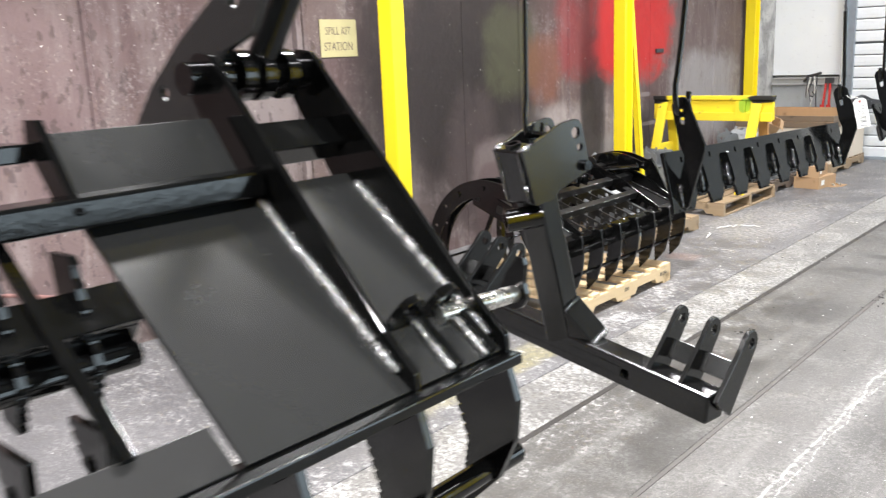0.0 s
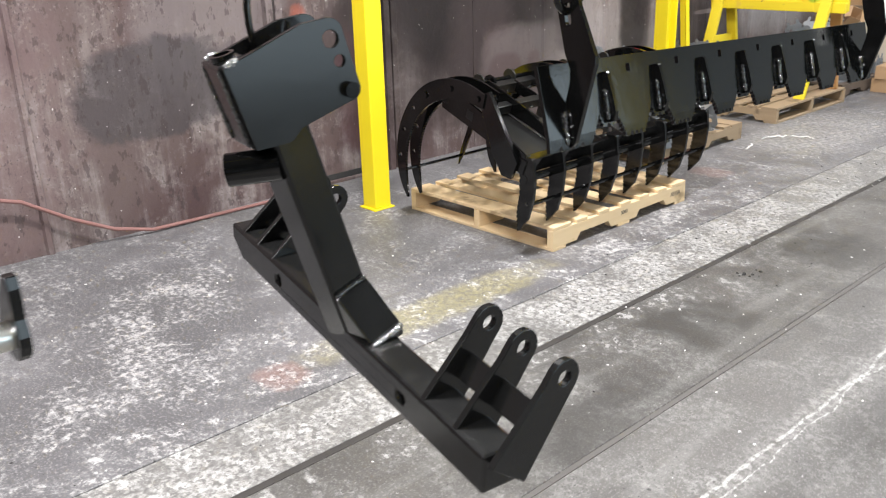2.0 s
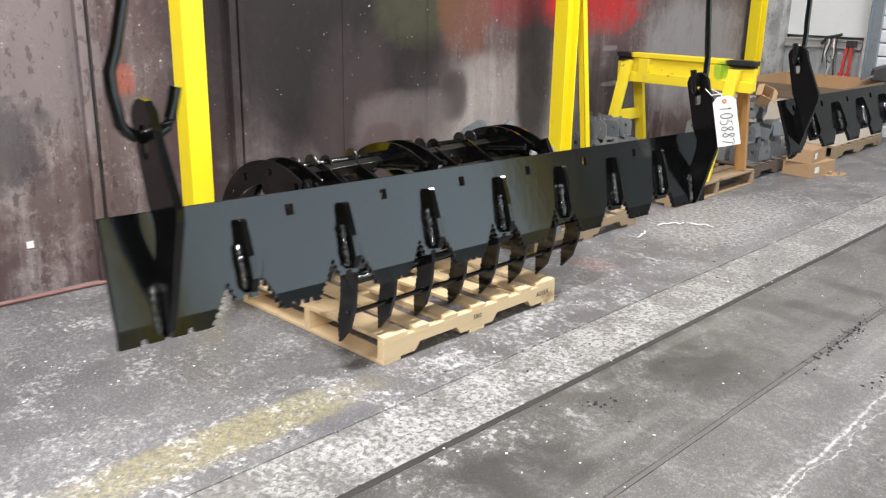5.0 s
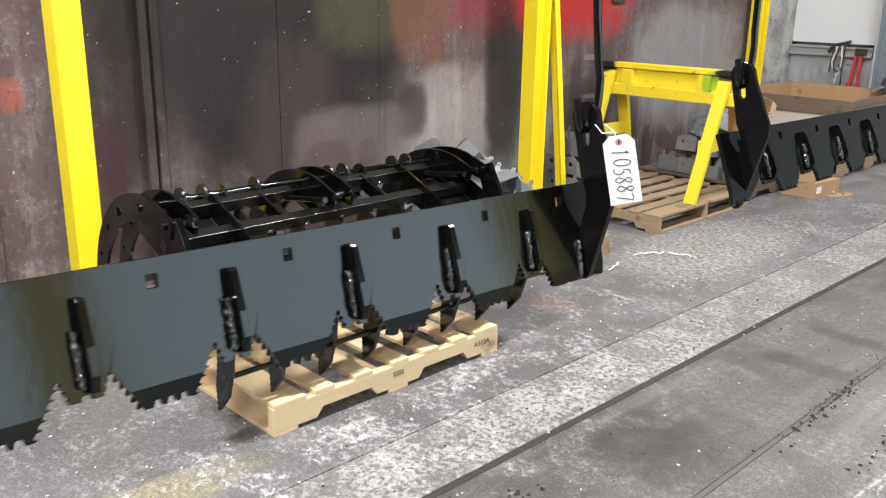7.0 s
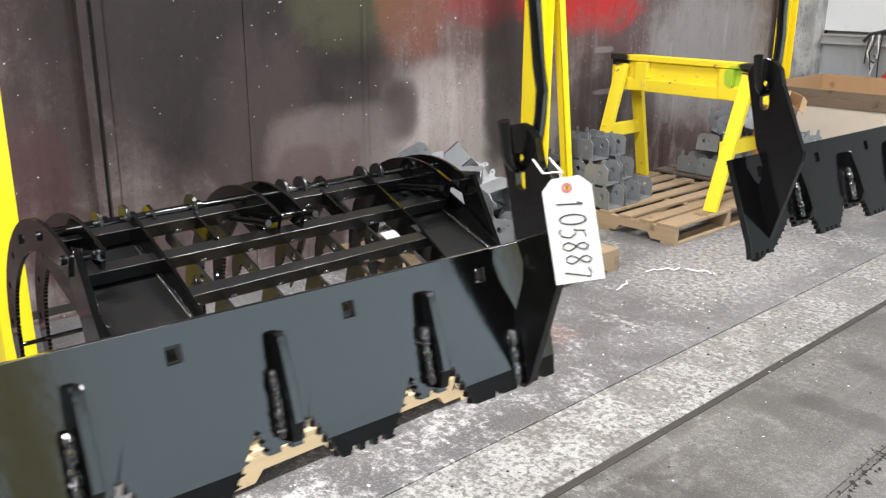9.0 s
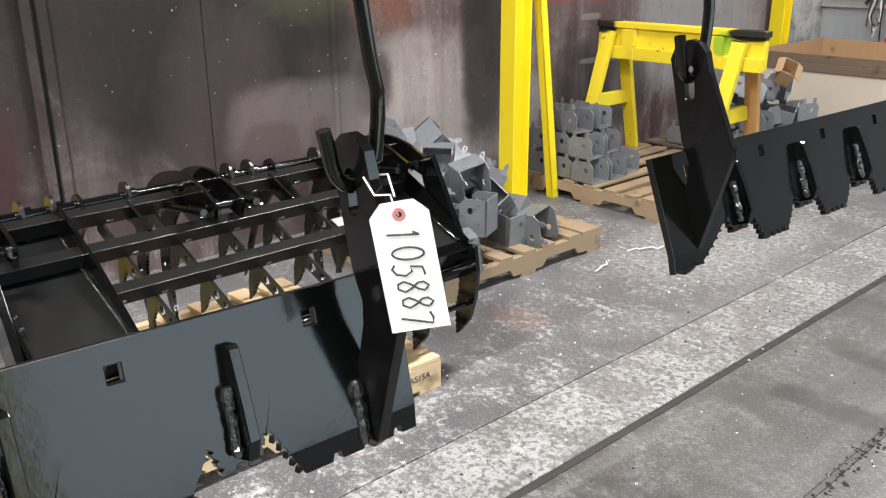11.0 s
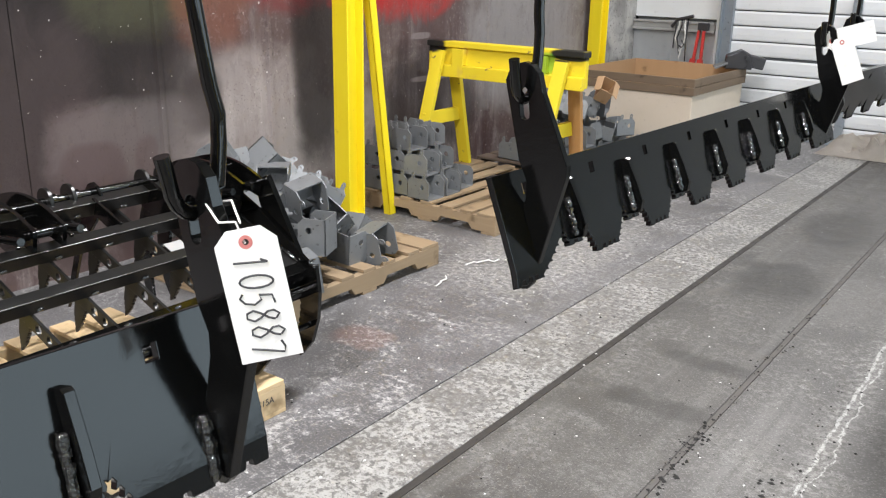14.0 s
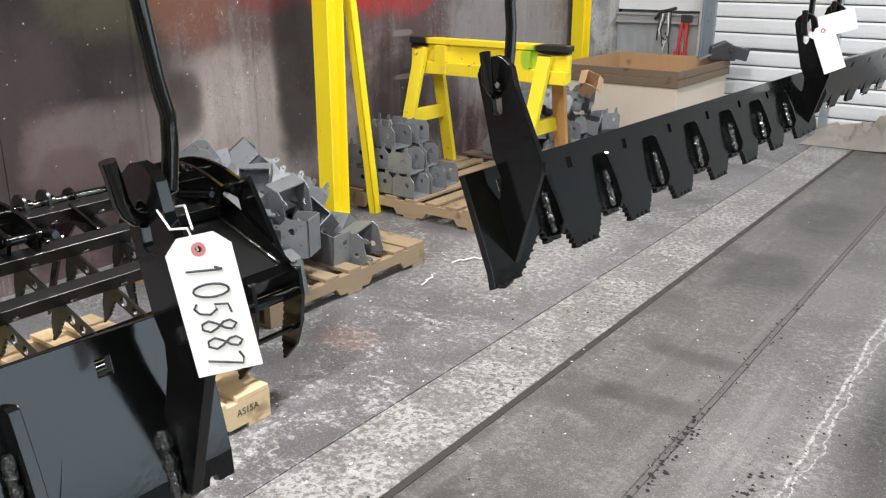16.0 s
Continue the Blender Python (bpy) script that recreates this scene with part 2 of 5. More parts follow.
def make_floor(name, base, worn, cover, scale=1.0, streak=0.0, pit=0.5):
    k = Nodes(name)
    x, y, z = k.axes()
    big = k.noise(0.75 * scale, 5, 0.6, 0.3)
    mid = k.noise(4.2, 6, 0.68, 0.6)
    fine = k.noise(34, 9, 0.8)
    dust = k.noise(120, 3, 0.6)
    c = k.mix(k.step(big, 0.35, 0.65), base, [v * 0.66 for v in base])
    c = k.mix(k.math("MULTIPLY", k.step(mid, 0.45, 0.7), 0.4), c, [v * 1.5 for v in base])
    w = k.math("ADD", k.math("MULTIPLY", big, 0.26), k.math("ADD", k.math("MULTIPLY", mid, 0.34), k.math("MULTIPLY", fine, 0.70)))
    w = k.step(w, cover, cover + 0.075)
    c = k.mix(k.math("MULTIPLY", w, 0.66), c, worn)
    c = k.mix(k.math("MULTIPLY", k.step(dust, 0.54, 0.64), 0.36), c, worn)
    c = k.mix(k.math("MULTIPLY", k.step(fine, 0.47, 0.60), k.math("MULTIPLY", k.step(mid, 0.38, 0.6), 0.32)), c, worn)
    c = k.mix(k.math("MULTIPLY", k.step(fine, 0.46, 0.34), 0.45), c, [v * 0.45 for v in base])
    long = k.noise(1.0, 5, 0.6, 0.2, (9.0, 0.6, 1.0))
    if streak:
        c = k.mix(k.math("MULTIPLY", k.step(long, 0.52, 0.7), streak), c, worn)
        c = k.mix(k.math("MULTIPLY", k.step(long, 0.46, 0.32), streak), c, [v * 0.45 for v in base])
    yellow = k.math("MULTIPLY", k.blot((x, y), (-2.46, 3.15), (0.11, 0.62), 0.97, mid, 0.6), k.step(fine, 0.30, 0.62))
    c = k.mix(k.math("MULTIPLY", yellow, 0.38), c, (0.46, 0.40, 0.13))
    rust = k.blot((x, y), (-2.42, 2.35), (0.10, 0.09), 0.7, mid, 0.8)
    c = k.mix(k.math("MULTIPLY", rust, 0.25), c, (0.34, 0.14, 0.09))
    rust2 = k.blot((x, y), (-2.75, 5.75), (0.13, 0.10), 0.7, mid, 0.8)
    c = k.mix(k.math("MULTIPLY", rust2, 0.16), c, (0.36, 0.14, 0.09))
    powder = k.blot((x, y), (-2.75, 7.3), (0.35, 0.75), 0.8, mid, 1.1)
    c = k.mix(k.math("MULTIPLY", k.math("MULTIPLY", powder, k.step(fine, 0.40, 0.62)), 0.5), c, (0.58, 0.57, 0.55))
    flakes = k.math("MULTIPLY", k.step(k.noise(22, 8, 0.72), 0.545, 0.565), k.step(mid, 0.44, 0.58))
    flakes = k.math("MULTIPLY", flakes, k.step(k.math("ABSOLUTE", k.math("ADD", x, 2.2)), 0.75, 0.2))
    flakes = k.math("MULTIPLY", flakes, k.step(y, 5.4, 3.4, 0.25, 1.0))
    c = k.mix(k.math("MULTIPLY", flakes, 0.7), c, (0.58, 0.575, 0.56))
    pits = k.step(k.noise(46, 4, 0.62), 0.53, 0.575)
    c = k.mix(k.math("MULTIPLY", pits, pit), c, [v * 0.62 for v in base])
    for off, wide, reach, seed in ((0.985, 0.008, 0.10, 2.2), (0.955, 0.004, 0.16, 3.1)):
        line = k.math("ADD", x, k.math("MULTIPLY", k.math("SUBTRACT", k.noise(seed, 6, 0.6), 0.5), reach))
        line = k.math("ABSOLUTE", k.math("ADD", line, off))
        line = k.math("MULTIPLY", k.step(line, wide, wide * 0.45), k.step(fine, 0.40, 0.54))
        c = k.mix(k.math("MULTIPLY", line, 0.6), c, (0.55, 0.55, 0.53))
    halo = k.step(k.math("ABSOLUTE", k.math("ADD", x, 0.985)), 0.09, 0.0)
    c = k.mix(k.math("MULTIPLY", k.math("MULTIPLY", halo, k.step(fine, 0.45, 0.6)), 0.3), c, (0.50, 0.50, 0.48))
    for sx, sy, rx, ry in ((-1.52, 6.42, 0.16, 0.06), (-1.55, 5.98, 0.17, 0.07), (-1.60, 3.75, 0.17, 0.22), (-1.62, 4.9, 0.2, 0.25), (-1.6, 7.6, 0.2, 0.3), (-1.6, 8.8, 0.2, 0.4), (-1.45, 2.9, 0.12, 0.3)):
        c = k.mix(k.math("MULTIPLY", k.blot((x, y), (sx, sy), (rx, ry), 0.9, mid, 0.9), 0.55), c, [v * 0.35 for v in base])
    chips = k.step(k.noise(42, 2, 0.4), 0.76, 0.785)
    c = k.mix(chips, c, (0.7, 0.7, 0.68))
    grit = k.step(k.noise(63, 2, 0.4), 0.715, 0.74)
    c = k.mix(grit, c, (0.03, 0.03, 0.03))
    speck = k.math("MULTIPLY", k.step(k.noise(150, 2, 0.5), 0.60, 0.66), k.step(mid, 0.36, 0.6, 0.25, 0.75))
    c = k.mix(speck, c, [v * 0.4 for v in base])
    k.bump(k.math("ADD", fine, k.math("MULTIPLY", mid, 1.5)), 0.3, 0.004)
    return k.done(c, k.step(mid, 0.3, 0.7, 0.38, 0.62))


TRENCH_DARK = make_steel("worn_trench_steel", (0.030, 0.027, 0.025), 0.6, 0.1)
TRENCH_PALE = make_steel("dusty_trench_steel", (0.085, 0.079, 0.074), 0.65, 0.05)
FLOOR_A = make_floor("worn_painted_concrete", (0.138, 0.135, 0.140), (0.47, 0.46, 0.45), 0.685, pit=0.28)
FLOOR_B = make_floor("chalky_concrete", (0.190, 0.184, 0.177), (0.42, 0.415, 0.40), 0.62, pit=0.85)
FLOOR_C = make_floor("trowelled_trench_concrete", (0.088, 0.083, 0.078), (0.30, 0.30, 0.285), 0.78, 1.0, 0.16, 0.25)
FLOOR_D = make_floor("bay_concrete", (0.112, 0.107, 0.102), (0.37, 0.37, 0.355), 0.74, 0.8, 0.16, 0.3)


def make_plain(name, a, b, scale=3.0, rough=0.6, bump=0.1, metal=0.0):
    k = Nodes(name)
    n = k.noise(scale, 5, 0.6)
    c = k.mix(n, a, b)
    c = k.mix(k.math("MULTIPLY", k.step(k.noise(scale * 9, 4), 0.6, 0.75), 0.3), c, [v * 0.6 for v in a])
    k.bump(k.noise(scale * 12, 4), bump, 0.004)
    return k.done(c, rough, metal)


JOINT = make_plain("joint_dirt", (0.018, 0.018, 0.018), (0.035, 0.034, 0.032), 12, 0.9)
BED = make_plain("joint_filler", (0.05, 0.048, 0.045), (0.085, 0.082, 0.078), 14, 0.9)
WHITEWALL = make_plain("white_liner", (0.70, 0.72, 0.74), (0.80, 0.82, 0.84), 2.5, 0.45, 0.25)
DOORWHITE = make_plain("white_door_paint", (0.66, 0.68, 0.70), (0.78, 0.80, 0.82), 4, 0.4, 0.1)
GIRT = make_plain("grey_girt", (0.30, 0.30, 0.30), (0.42, 0.42, 0.41), 6, 0.5)
CREAM = make_plain("cream_crate_board", (0.62, 0.53, 0.42), (0.72, 0.64, 0.54), 3, 0.7)
TAN = make_plain("tan_tarp_cloth", (0.44, 0.40, 0.36), (0.60, 0.56, 0.51), 8, 0.85, 0.4)
RED = make_plain("red_clamp_paint", (0.5, 0.03, 0.03), (0.6, 0.06, 0.05), 12, 0.4)
TAGWHITE = make_plain("tag_card", (0.80, 0.79, 0.76), (0.86, 0.85, 0.83), 6, 0.7, 0.05)
TAGRED = make_plain("tag_eyelet_card", (0.50, 0.16, 0.15), (0.56, 0.20, 0.18), 20, 0.7)
INK = make_plain("marker_ink", (0.02, 0.02, 0.022), (0.05, 0.05, 0.055), 60, 0.6)
STRING = make_plain("white_string", (0.75, 0.74, 0.70), (0.8, 0.79, 0.76), 30, 0.8)
HOSE = make_plain("red_rubber_hose", (0.20, 0.09, 0.08), (0.27, 0.14, 0.125), 9, 0.55)
SIGN = make_plain("dirty_sign_plate", (0.33, 0.29, 0.14), (0.46, 0.41, 0.22), 9, 0.5)
SIGNINK = make_plain("faded_sign_ink", (0.07, 0.055, 0.045), (0.12, 0.09, 0.07), 20, 0.6)
CEIL = make_plain("grey_roof_deck", (0.13, 0.13, 0.13), (0.19, 0.19, 0.19), 1.2, 0.6)
BLUEGREY = make_plain("blue_grey_sheeting", (0.10, 0.11, 0.12), (0.17, 0.18, 0.19), 1.0, 0.5)
LAMPWHITE = make_plain("lamp_housing_white", (0.7, 0.7, 0.7), (0.78, 0.78, 0.78), 4, 0.4)
PAPER = make_plain("white_paper_scrap", (0.72, 0.72, 0.70), (0.8, 0.8, 0.78), 8, 0.8)
CHALK = make_plain("chalky_crack_filler", (0.60, 0.60, 0.58), (0.70, 0.70, 0.68), 10, 0.85, 0.3)


# ---- mesh helpers ----
def link(name, bm, material, parent=None, label="", bevel=0.0, smooth=False):
    mesh = bpy.data.meshes.new(name)
    bmesh.ops.recalc_face_normals(bm, faces=bm.faces)
    bm.to_mesh(mesh)
    bm.free()
    mesh.materials.append(material)
    if smooth:
        mesh.shade_smooth()
        mesh.set_sharp_from_angle(angle=radians(35))
    ob = new(name, mesh)
    if parent:
        ob.parent = parent
    if label:
        ob["label"] = label
    if bevel:
        b = ob.modifiers.new("bevel", "BEVEL")
        b.width, b.segments, b.limit_method, b.angle_limit = bevel, 2, "ANGLE", radians(40)
    return ob


def part(name, bm, material, parent, label="", bevel=0.0, smooth=False):
    return link(name, bm, material, parent, label, bevel, smooth)


def thing(name, m, label, category, group="", kind=""):
    ob = new(name)
    ob.empty_display_size = 0.1
    ob.matrix_world = m
    return tagged(ob, label, category, group, kind)


def box(x0, x1, y0, y1, z0, z1, m=None, bm=None):
    bm = bm or bmesh.new()
    t = Matrix.LocRotScale(((x0 + x1) / 2, (y0 + y1) / 2, (z0 + z1) / 2), None, (abs(x1 - x0), abs(y1 - y0), abs(z1 - z0)))
    bmesh.ops.create_cube(bm, size=1, matrix=(m @ t) if m else t)
    return bm


def plate(outline, thick, m=None, holes=(), bm=None, centred=True):
    """A flat plate in local x, y with holes; its thickness runs along local z."""
    bm = bm or bmesh.new()
    edges = []
    for loop in (outline, *holes):
        vs = [bm.verts.new((p[0], p[1], -thick / 2 if centred else 0)) for p in loop]
        edges += [bm.edges.new((vs[i], vs[(i + 1) % len(vs)])) for i in range(len(vs))]
    got = bmesh.ops.triangle_fill(bm, use_beauty=True, edges=edges)
    faces = [f for f in got["geom"] if isinstance(f, bmesh.types.BMFace)]
    more = bmesh.ops.extrude_face_region(bm, geom=faces)["geom"]
    top = [v for v in more if isinstance(v, bmesh.types.BMVert)]
    bmesh.ops.translate(bm, verts=top, vec=(0, 0, thick))
    if m:
        base = {v for f in faces for v in f.verts}
        bmesh.ops.transform(bm, matrix=m, verts=list(set(top) | base))
    return bm


def ring(cx, cy, r, n=12):
    return [(cx + r * math.cos(2 * math.pi * i / n), cy + r * math.sin(2 * math.pi * i / n)) for i in range(n)]


def square_hole(cx, cy, w, h):
    return [(cx - w / 2, cy - h / 2), (cx + w / 2, cy - h / 2), (cx + w / 2, cy + h / 2), (cx - w / 2, cy + h / 2)]


def slot(x0, y0, x1, y1, r, n=6):
    a = math.atan2(y1 - y0, x1 - x0)
    pts = [(x1 + r * math.cos(a - math.pi / 2 + math.pi * i / n), y1 + r * math.sin(a - math.pi / 2 + math.pi * i / n)) for i in range(n + 1)]
    return pts + [(x0 + r * math.cos(a + math.pi / 2 + math.pi * i / n), y0 + r * math.sin(a + math.pi / 2 + math.pi * i / n)) for i in range(n + 1)]


def rod(points, r, sides=10, bm=None):
    """A round bar swept along points."""
    bm = bm or bmesh.new()
    pts = [Vector(p) for p in points]
    rings = []
    up = Vector((0.123, 0.456, 0.88)).normalized()
    for i, p in enumerate(pts):
        d = (pts[min(i + 1, len(pts) - 1)] - pts[max(i - 1, 0)]).normalized()
        a = d.cross(up)
        a = a.normalized() if a.length > 1e-4 else d.orthogonal().normalized()
        b = d.cross(a)
        rings.append([bm.verts.new(p + r * (math.cos(2 * math.pi * k / sides) * a + math.sin(2 * math.pi * k / sides) * b)) for k in range(sides)])
    for q, s in zip(rings, rings[1:]):
        for k in range(sides):
            bm.faces.new((q[k], q[(k + 1) % sides], s[(k + 1) % sides], s[k]))
    bm.faces.new(rings[0])
    bm.faces.new(rings[-1][::-1])
    return bm


def tube(p, q, r, inner, sides=24):
    """A hollow round tube from p to q."""
    bm = bmesh.new()
    p, q = Vector(p), Vector(q)
    d = (q - p).normalized()
    a = d.orthogonal().normalized()
    b = d.cross(a)
    rings = []
    for c, rad in ((p, r), (q, r), (q, inner), (p, inner)):
        rings.append([bm.verts.new(c + rad * (math.cos(2 * math.pi * k / sides) * a + math.sin(2 * math.pi * k / sides) * b)) for k in range(sides)])
    for i in range(4):
        s, t = rings[i], rings[(i + 1) % 4]
        for k in range(sides):
            bm.faces.new((s[k], s[(k + 1) % sides], t[(k + 1) % sides], t[k]))
    return bm


def basis(o, u, v, w):
    """A pose from an origin and three axes."""
    m = Matrix((u, v, w)).transposed().to_4x4()
    m.translation = Vector(o)
    return m


def bead(p, q, r, bm=None):
    """A weld bead: an uneven bar with one ripple for each pass of the torch."""
    p, q = Vector(p), Vector(q)
    lumps = max(3, min(110, int((q - p).length / (0.6 * r))))
    pts = [p.lerp(q, i / lumps) + Vector([random.uniform(-1, 1) * r * 0.13 for _ in range(3)]) for i in range(lumps + 1)]
    start = len(bm.verts) if bm else 0
    bm = rod(pts, r, 8, bm)
    bm.verts.ensure_lookup_table()
    for i in range(lumps + 1):
        swell = random.uniform(0.74, 1.16) if 0 < i < lumps else 0.6
        for v in bm.verts[start + 8 * i:start + 8 * i + 8]:
            v.co = pts[i] + (v.co - pts[i]) * swell
    return bm


def serrate(a, b, teeth, depth):
    """Saw teeth along the line a to b, cut to its right."""
    a, b = Vector(a), Vector(b)
    side = Vector(((b - a).y, -(b - a).x)).normalized()
    out = []
    for i in range(teeth):
        p, q = a.lerp(b, i / teeth), a.lerp(b, (i + 0.55) / teeth)
        out += [tuple(p), tuple(q), tuple(q + side * depth)]
    return out + [tuple(b)]


def text_mesh(text, size, m, material, name, parent=None, depth=0.0004, thin=0.0):
    c = bpy.data.curves.new(name, "FONT")
    c.body, c.size, c.extrude, c.align_x, c.align_y, c.offset = text, size, depth, "CENTER", "CENTER", thin
    o = bpy.data.objects.new(name, c)
    scene.collection.objects.link(o)
    mesh = bpy.data.meshes.new_from_object(o.evaluated_get(bpy.context.evaluated_depsgraph_get()))
    bpy.data.objects.remove(o)
    mesh.materials.clear()
    mesh.materials.append(material)
    ob = new(name, mesh)
    if parent:
        ob.parent = parent
    ob.matrix_basis = m
    return ob


# ---- structure ----
WX, EX, Y0, Y1, CZ = -4.36, 5.2, -5.5, 11.62, 4.6
floor = tagged(new("floor"), "worn grey concrete shop floor with long recessed joints", "floor", kind="structure")
sub = link("floor_bed", box(WX - 0.3, EX + 0.2, Y0 - 0.2, Y1 + 0.3, -0.2, -0.008), BED, floor)
wall_left = tagged(new("wall_west"), "maroon steel panel wall stained by black, white and red overspray", "wall", kind="structure")
link("wall_core", box(WX - 0.25, WX - 0.006, Y0 - 0.2, Y1 + 0.25, -0.1, CZ), JOINT, wall_left)
ceiling = tagged(link("ceiling", box(WX - 0.3, EX + 0.3, Y0 - 0.3, Y1 + 0.3, CZ, CZ + 0.15), CEIL), "plain grey metal roof deck over the shop", "ceiling", kind="structure")
east = box(EX, EX + 0.2, Y0, 1.5, -0.1, CZ)
box(EX, EX + 0.2, 11.2, Y1 + 0.2, -0.1, CZ, bm=east)
box(EX, EX + 0.2, 1.5, 11.2, 3.2, CZ, bm=east)
box(EX, EX + 0.2, 1.5, 11.2, -0.1, 0.25, bm=east)
tagged(link("wall_east", east, BLUEGREY), "blue grey sheet metal shop wall with a long tall bay opening", "wall", kind="structure")
tagged(link("wall_south", box(WX, EX, Y0 - 0.2, Y0, -0.1, CZ), BLUEGREY), "blue grey sheet metal shop wall", "wall", kind="structure")
wall_end = tagged(link("wall_north", box(WX - 0.25, EX + 0.2, Y1 + 0.10, Y1 + 0.3, -0.1, CZ), GIRT), "steel framed end wall behind liner and shutter door", "wall", kind="structure")

# liner, rails and clutter of the end wall beside the door
liner = bmesh.new()
random.seed(4)
NX, NZ = 36, 20
grid = [[liner.verts.new((WX + 0.95 * i / NX, Y1 + 0.02 + 0.016 * noise.noise((i * 0.35, j * 0.22, 3.1)) + 0.01 * noise.noise((i * 0.9, j * 0.3, 8.0)), 1.02 * j / NZ)) for j in range(NZ + 1)] for i in range(NX + 1)]
for i in range(NX):
    for j in range(NZ):
        liner.faces.new((grid[i][j], grid[i + 1][j], grid[i + 1][j + 1], grid[i][j + 1]))
bmesh.ops.solidify(liner, geom=liner.faces[:], thickness=0.006)
tagged(link("liner_lower", liner, WHITEWALL, smooth=True), "crumpled white plastic wall liner below the rail", "wall liner", kind="structure")
tagged(link("liner_upper", box(WX, -3.47, Y1 + 0.02, Y1 + 0.05, 1.05, CZ), WHITEWALL), "flat white insulated liner above the rail", "wall liner", kind="structure")
girt = bmesh.new()
for z0, z1, d in ((0.925, 0.945, 0.04), (1.0, 1.02, 0.04), (0.945, 1.0, 0.02)):
    box(WX, -3.52, Y1 - d, Y1 + 0.015, z0, z1, bm=girt)
tagged(link("girt_rail", girt, GIRT, bevel=0.003), "grey steel channel rail across the white liner", "rail", kind="structure")

door = thing("door_1", Matrix(), "closed white slatted roll-up shutter door", "door", kind="structure")
mesh_bm = bmesh.new()
plate([(0, 0), (0.006, 0.0), (0.012, 0.010), (0.014, 0.05), (0.012, 0.110), (0.004, 0.122), (0.0, 0.127), (-0.008, 0.127), (-0.008, 0.0)], 3.9, None, bm=mesh_bm)
slat_mesh = bpy.data.meshes.new("slat")
bmesh.ops.recalc_face_normals(mesh_bm, faces=mesh_bm.faces)
mesh_bm.to_mesh(slat_mesh)
mesh_bm.free()
slat_mesh.materials.append(DOORWHITE)
for i in range(21):
    s = new("slat", slat_mesh)
    s.parent = door
    s.matrix_basis = basis((-1.44, Y1 + 0.04, 0.03 + 0.138 * i + 0.016 * (i // 5)), (0, -1, 0), (0, 0, 1), (-1, 0, 0))
part("backing", box(-3.4, 0.6, Y1 + 0.06, Y1 + 0.09, 0, 3.1), BLUEGREY, door)
part("bottom_bar", box(-3.38, 0.5, Y1 + 0.005, Y1 + 0.05, 0.0, 0.04), GALV, door, "grey steel bottom bar", 0.004)
jamb = bmesh.new()
box(-3.46, -3.36, Y1 - 0.03, Y1 + 0.02, 0, 3.4, bm=jamb)
box(-3.46, -3.445, Y1 - 0.10, Y1 - 0.03, 0, 3.4, bm=jamb)
tagged(link("door_jamb", jamb, GALV, bevel=0.003), "blue grey steel door guide beside the shutter", "door jamb", kind="structure")
tagged(link("conduit", rod([(-3.49, Y1 - 0.04, 0), (-3.49, Y1 - 0.04, 3.4)], 0.014), DOORWHITE, smooth=True), "thin white conduit pipe beside the door jamb", "pipe", kind="structure")
post = thing("door_brace", Matrix(), "grey steel upright strut standing before the shutter door", "strut", kind="structure")
part("post", box(-2.32, -2.25, Y1 - 0.06, Y1 - 0.01, 0, 2.6), GALV, post, "", 0.004)
part("clamp_plate", box(-2.335, -2.235, Y1 - 0.075, Y1 - 0.06, 0.86, 1.04), GALV, post, "", 0.003)

# ribs of the wall
SEAMS = [-4.6, -3.1, -1.6, -0.1, 1.0, 2.24, 3.62, 4.46, 5.25, 5.99, 6.74, 7.5, 8.25, 9.0, 9.8, 10.7, Y1 + 0.02]
RIBS = [y for y in SEAMS if y not in (3.62, 4.46, 5.25, 7.5, 8.25)]
for i, y in enumerate(RIBS[:-1]):
    r = bmesh.new()
    plate([(-0.022, 0), (0.022, 0), (0.012, 0.016), (-0.012, 0.016)], 4.5, basis((WX, y, 2.25), (0, 1, 0), (1, 0, 0), (0, 0, -1)), bm=r)
    tagged(link("wall_rib", r, WALL), "narrow pressed steel rib over a wall panel joint", "wall rib", "ribs of the steel wall", "structure")
for y in (3.62, 4.46):
    frame_bm = bmesh.new()
    box(WX, WX + 0.045, y - 0.03, y + 0.015, 0, 4.5, bm=frame_bm)
    box(WX, WX + 0.028, y + 0.04, y + 0.085, 0, 4.5, bm=frame_bm)
    tagged(link("post_gap", box(WX, WX + 0.010, y + 0.016, y + 0.039, 0, 4.5), JOINT), "dark gap between door posts", "gap", kind="structure")
    tagged(link("door_post", frame_bm, WALL, bevel=0.004), "stained double steel post framing a wall door", "door post", kind="structure")
tagged(link("wall_sill", box(WX, WX + 0.03, 3.705, 4.425, 0.0, 0.02), WALL, bevel=0.003), "low dirty steel sill under the wall door", "sill", kind="structure")
tagged(link("wall_gap", box(WX, WX + 0.012, 3.705, 4.425, 0.02, 0.055), JOINT), "dark gap under the wall door", "gap", kind="structure")

# yellow columns
random.seed(2)


def column_tube(x, y, w):
    ob = thing("column", pose(x, y, 0), "square yellow painted steel column with chipped paint", "column", "yellow columns", "structure")
    part("shaft", box(-w / 2, w / 2, -w / 2, w / 2, 0.008, CZ), YELLOW, ob, "", 0.006)
    part("base_plate", box(-w / 2 - 0.015, w / 2 + 0.015, -w / 2 - 0.015, w / 2 + 0.015, 0, 0.008), YELLOW, ob, "", 0.002)
    return ob


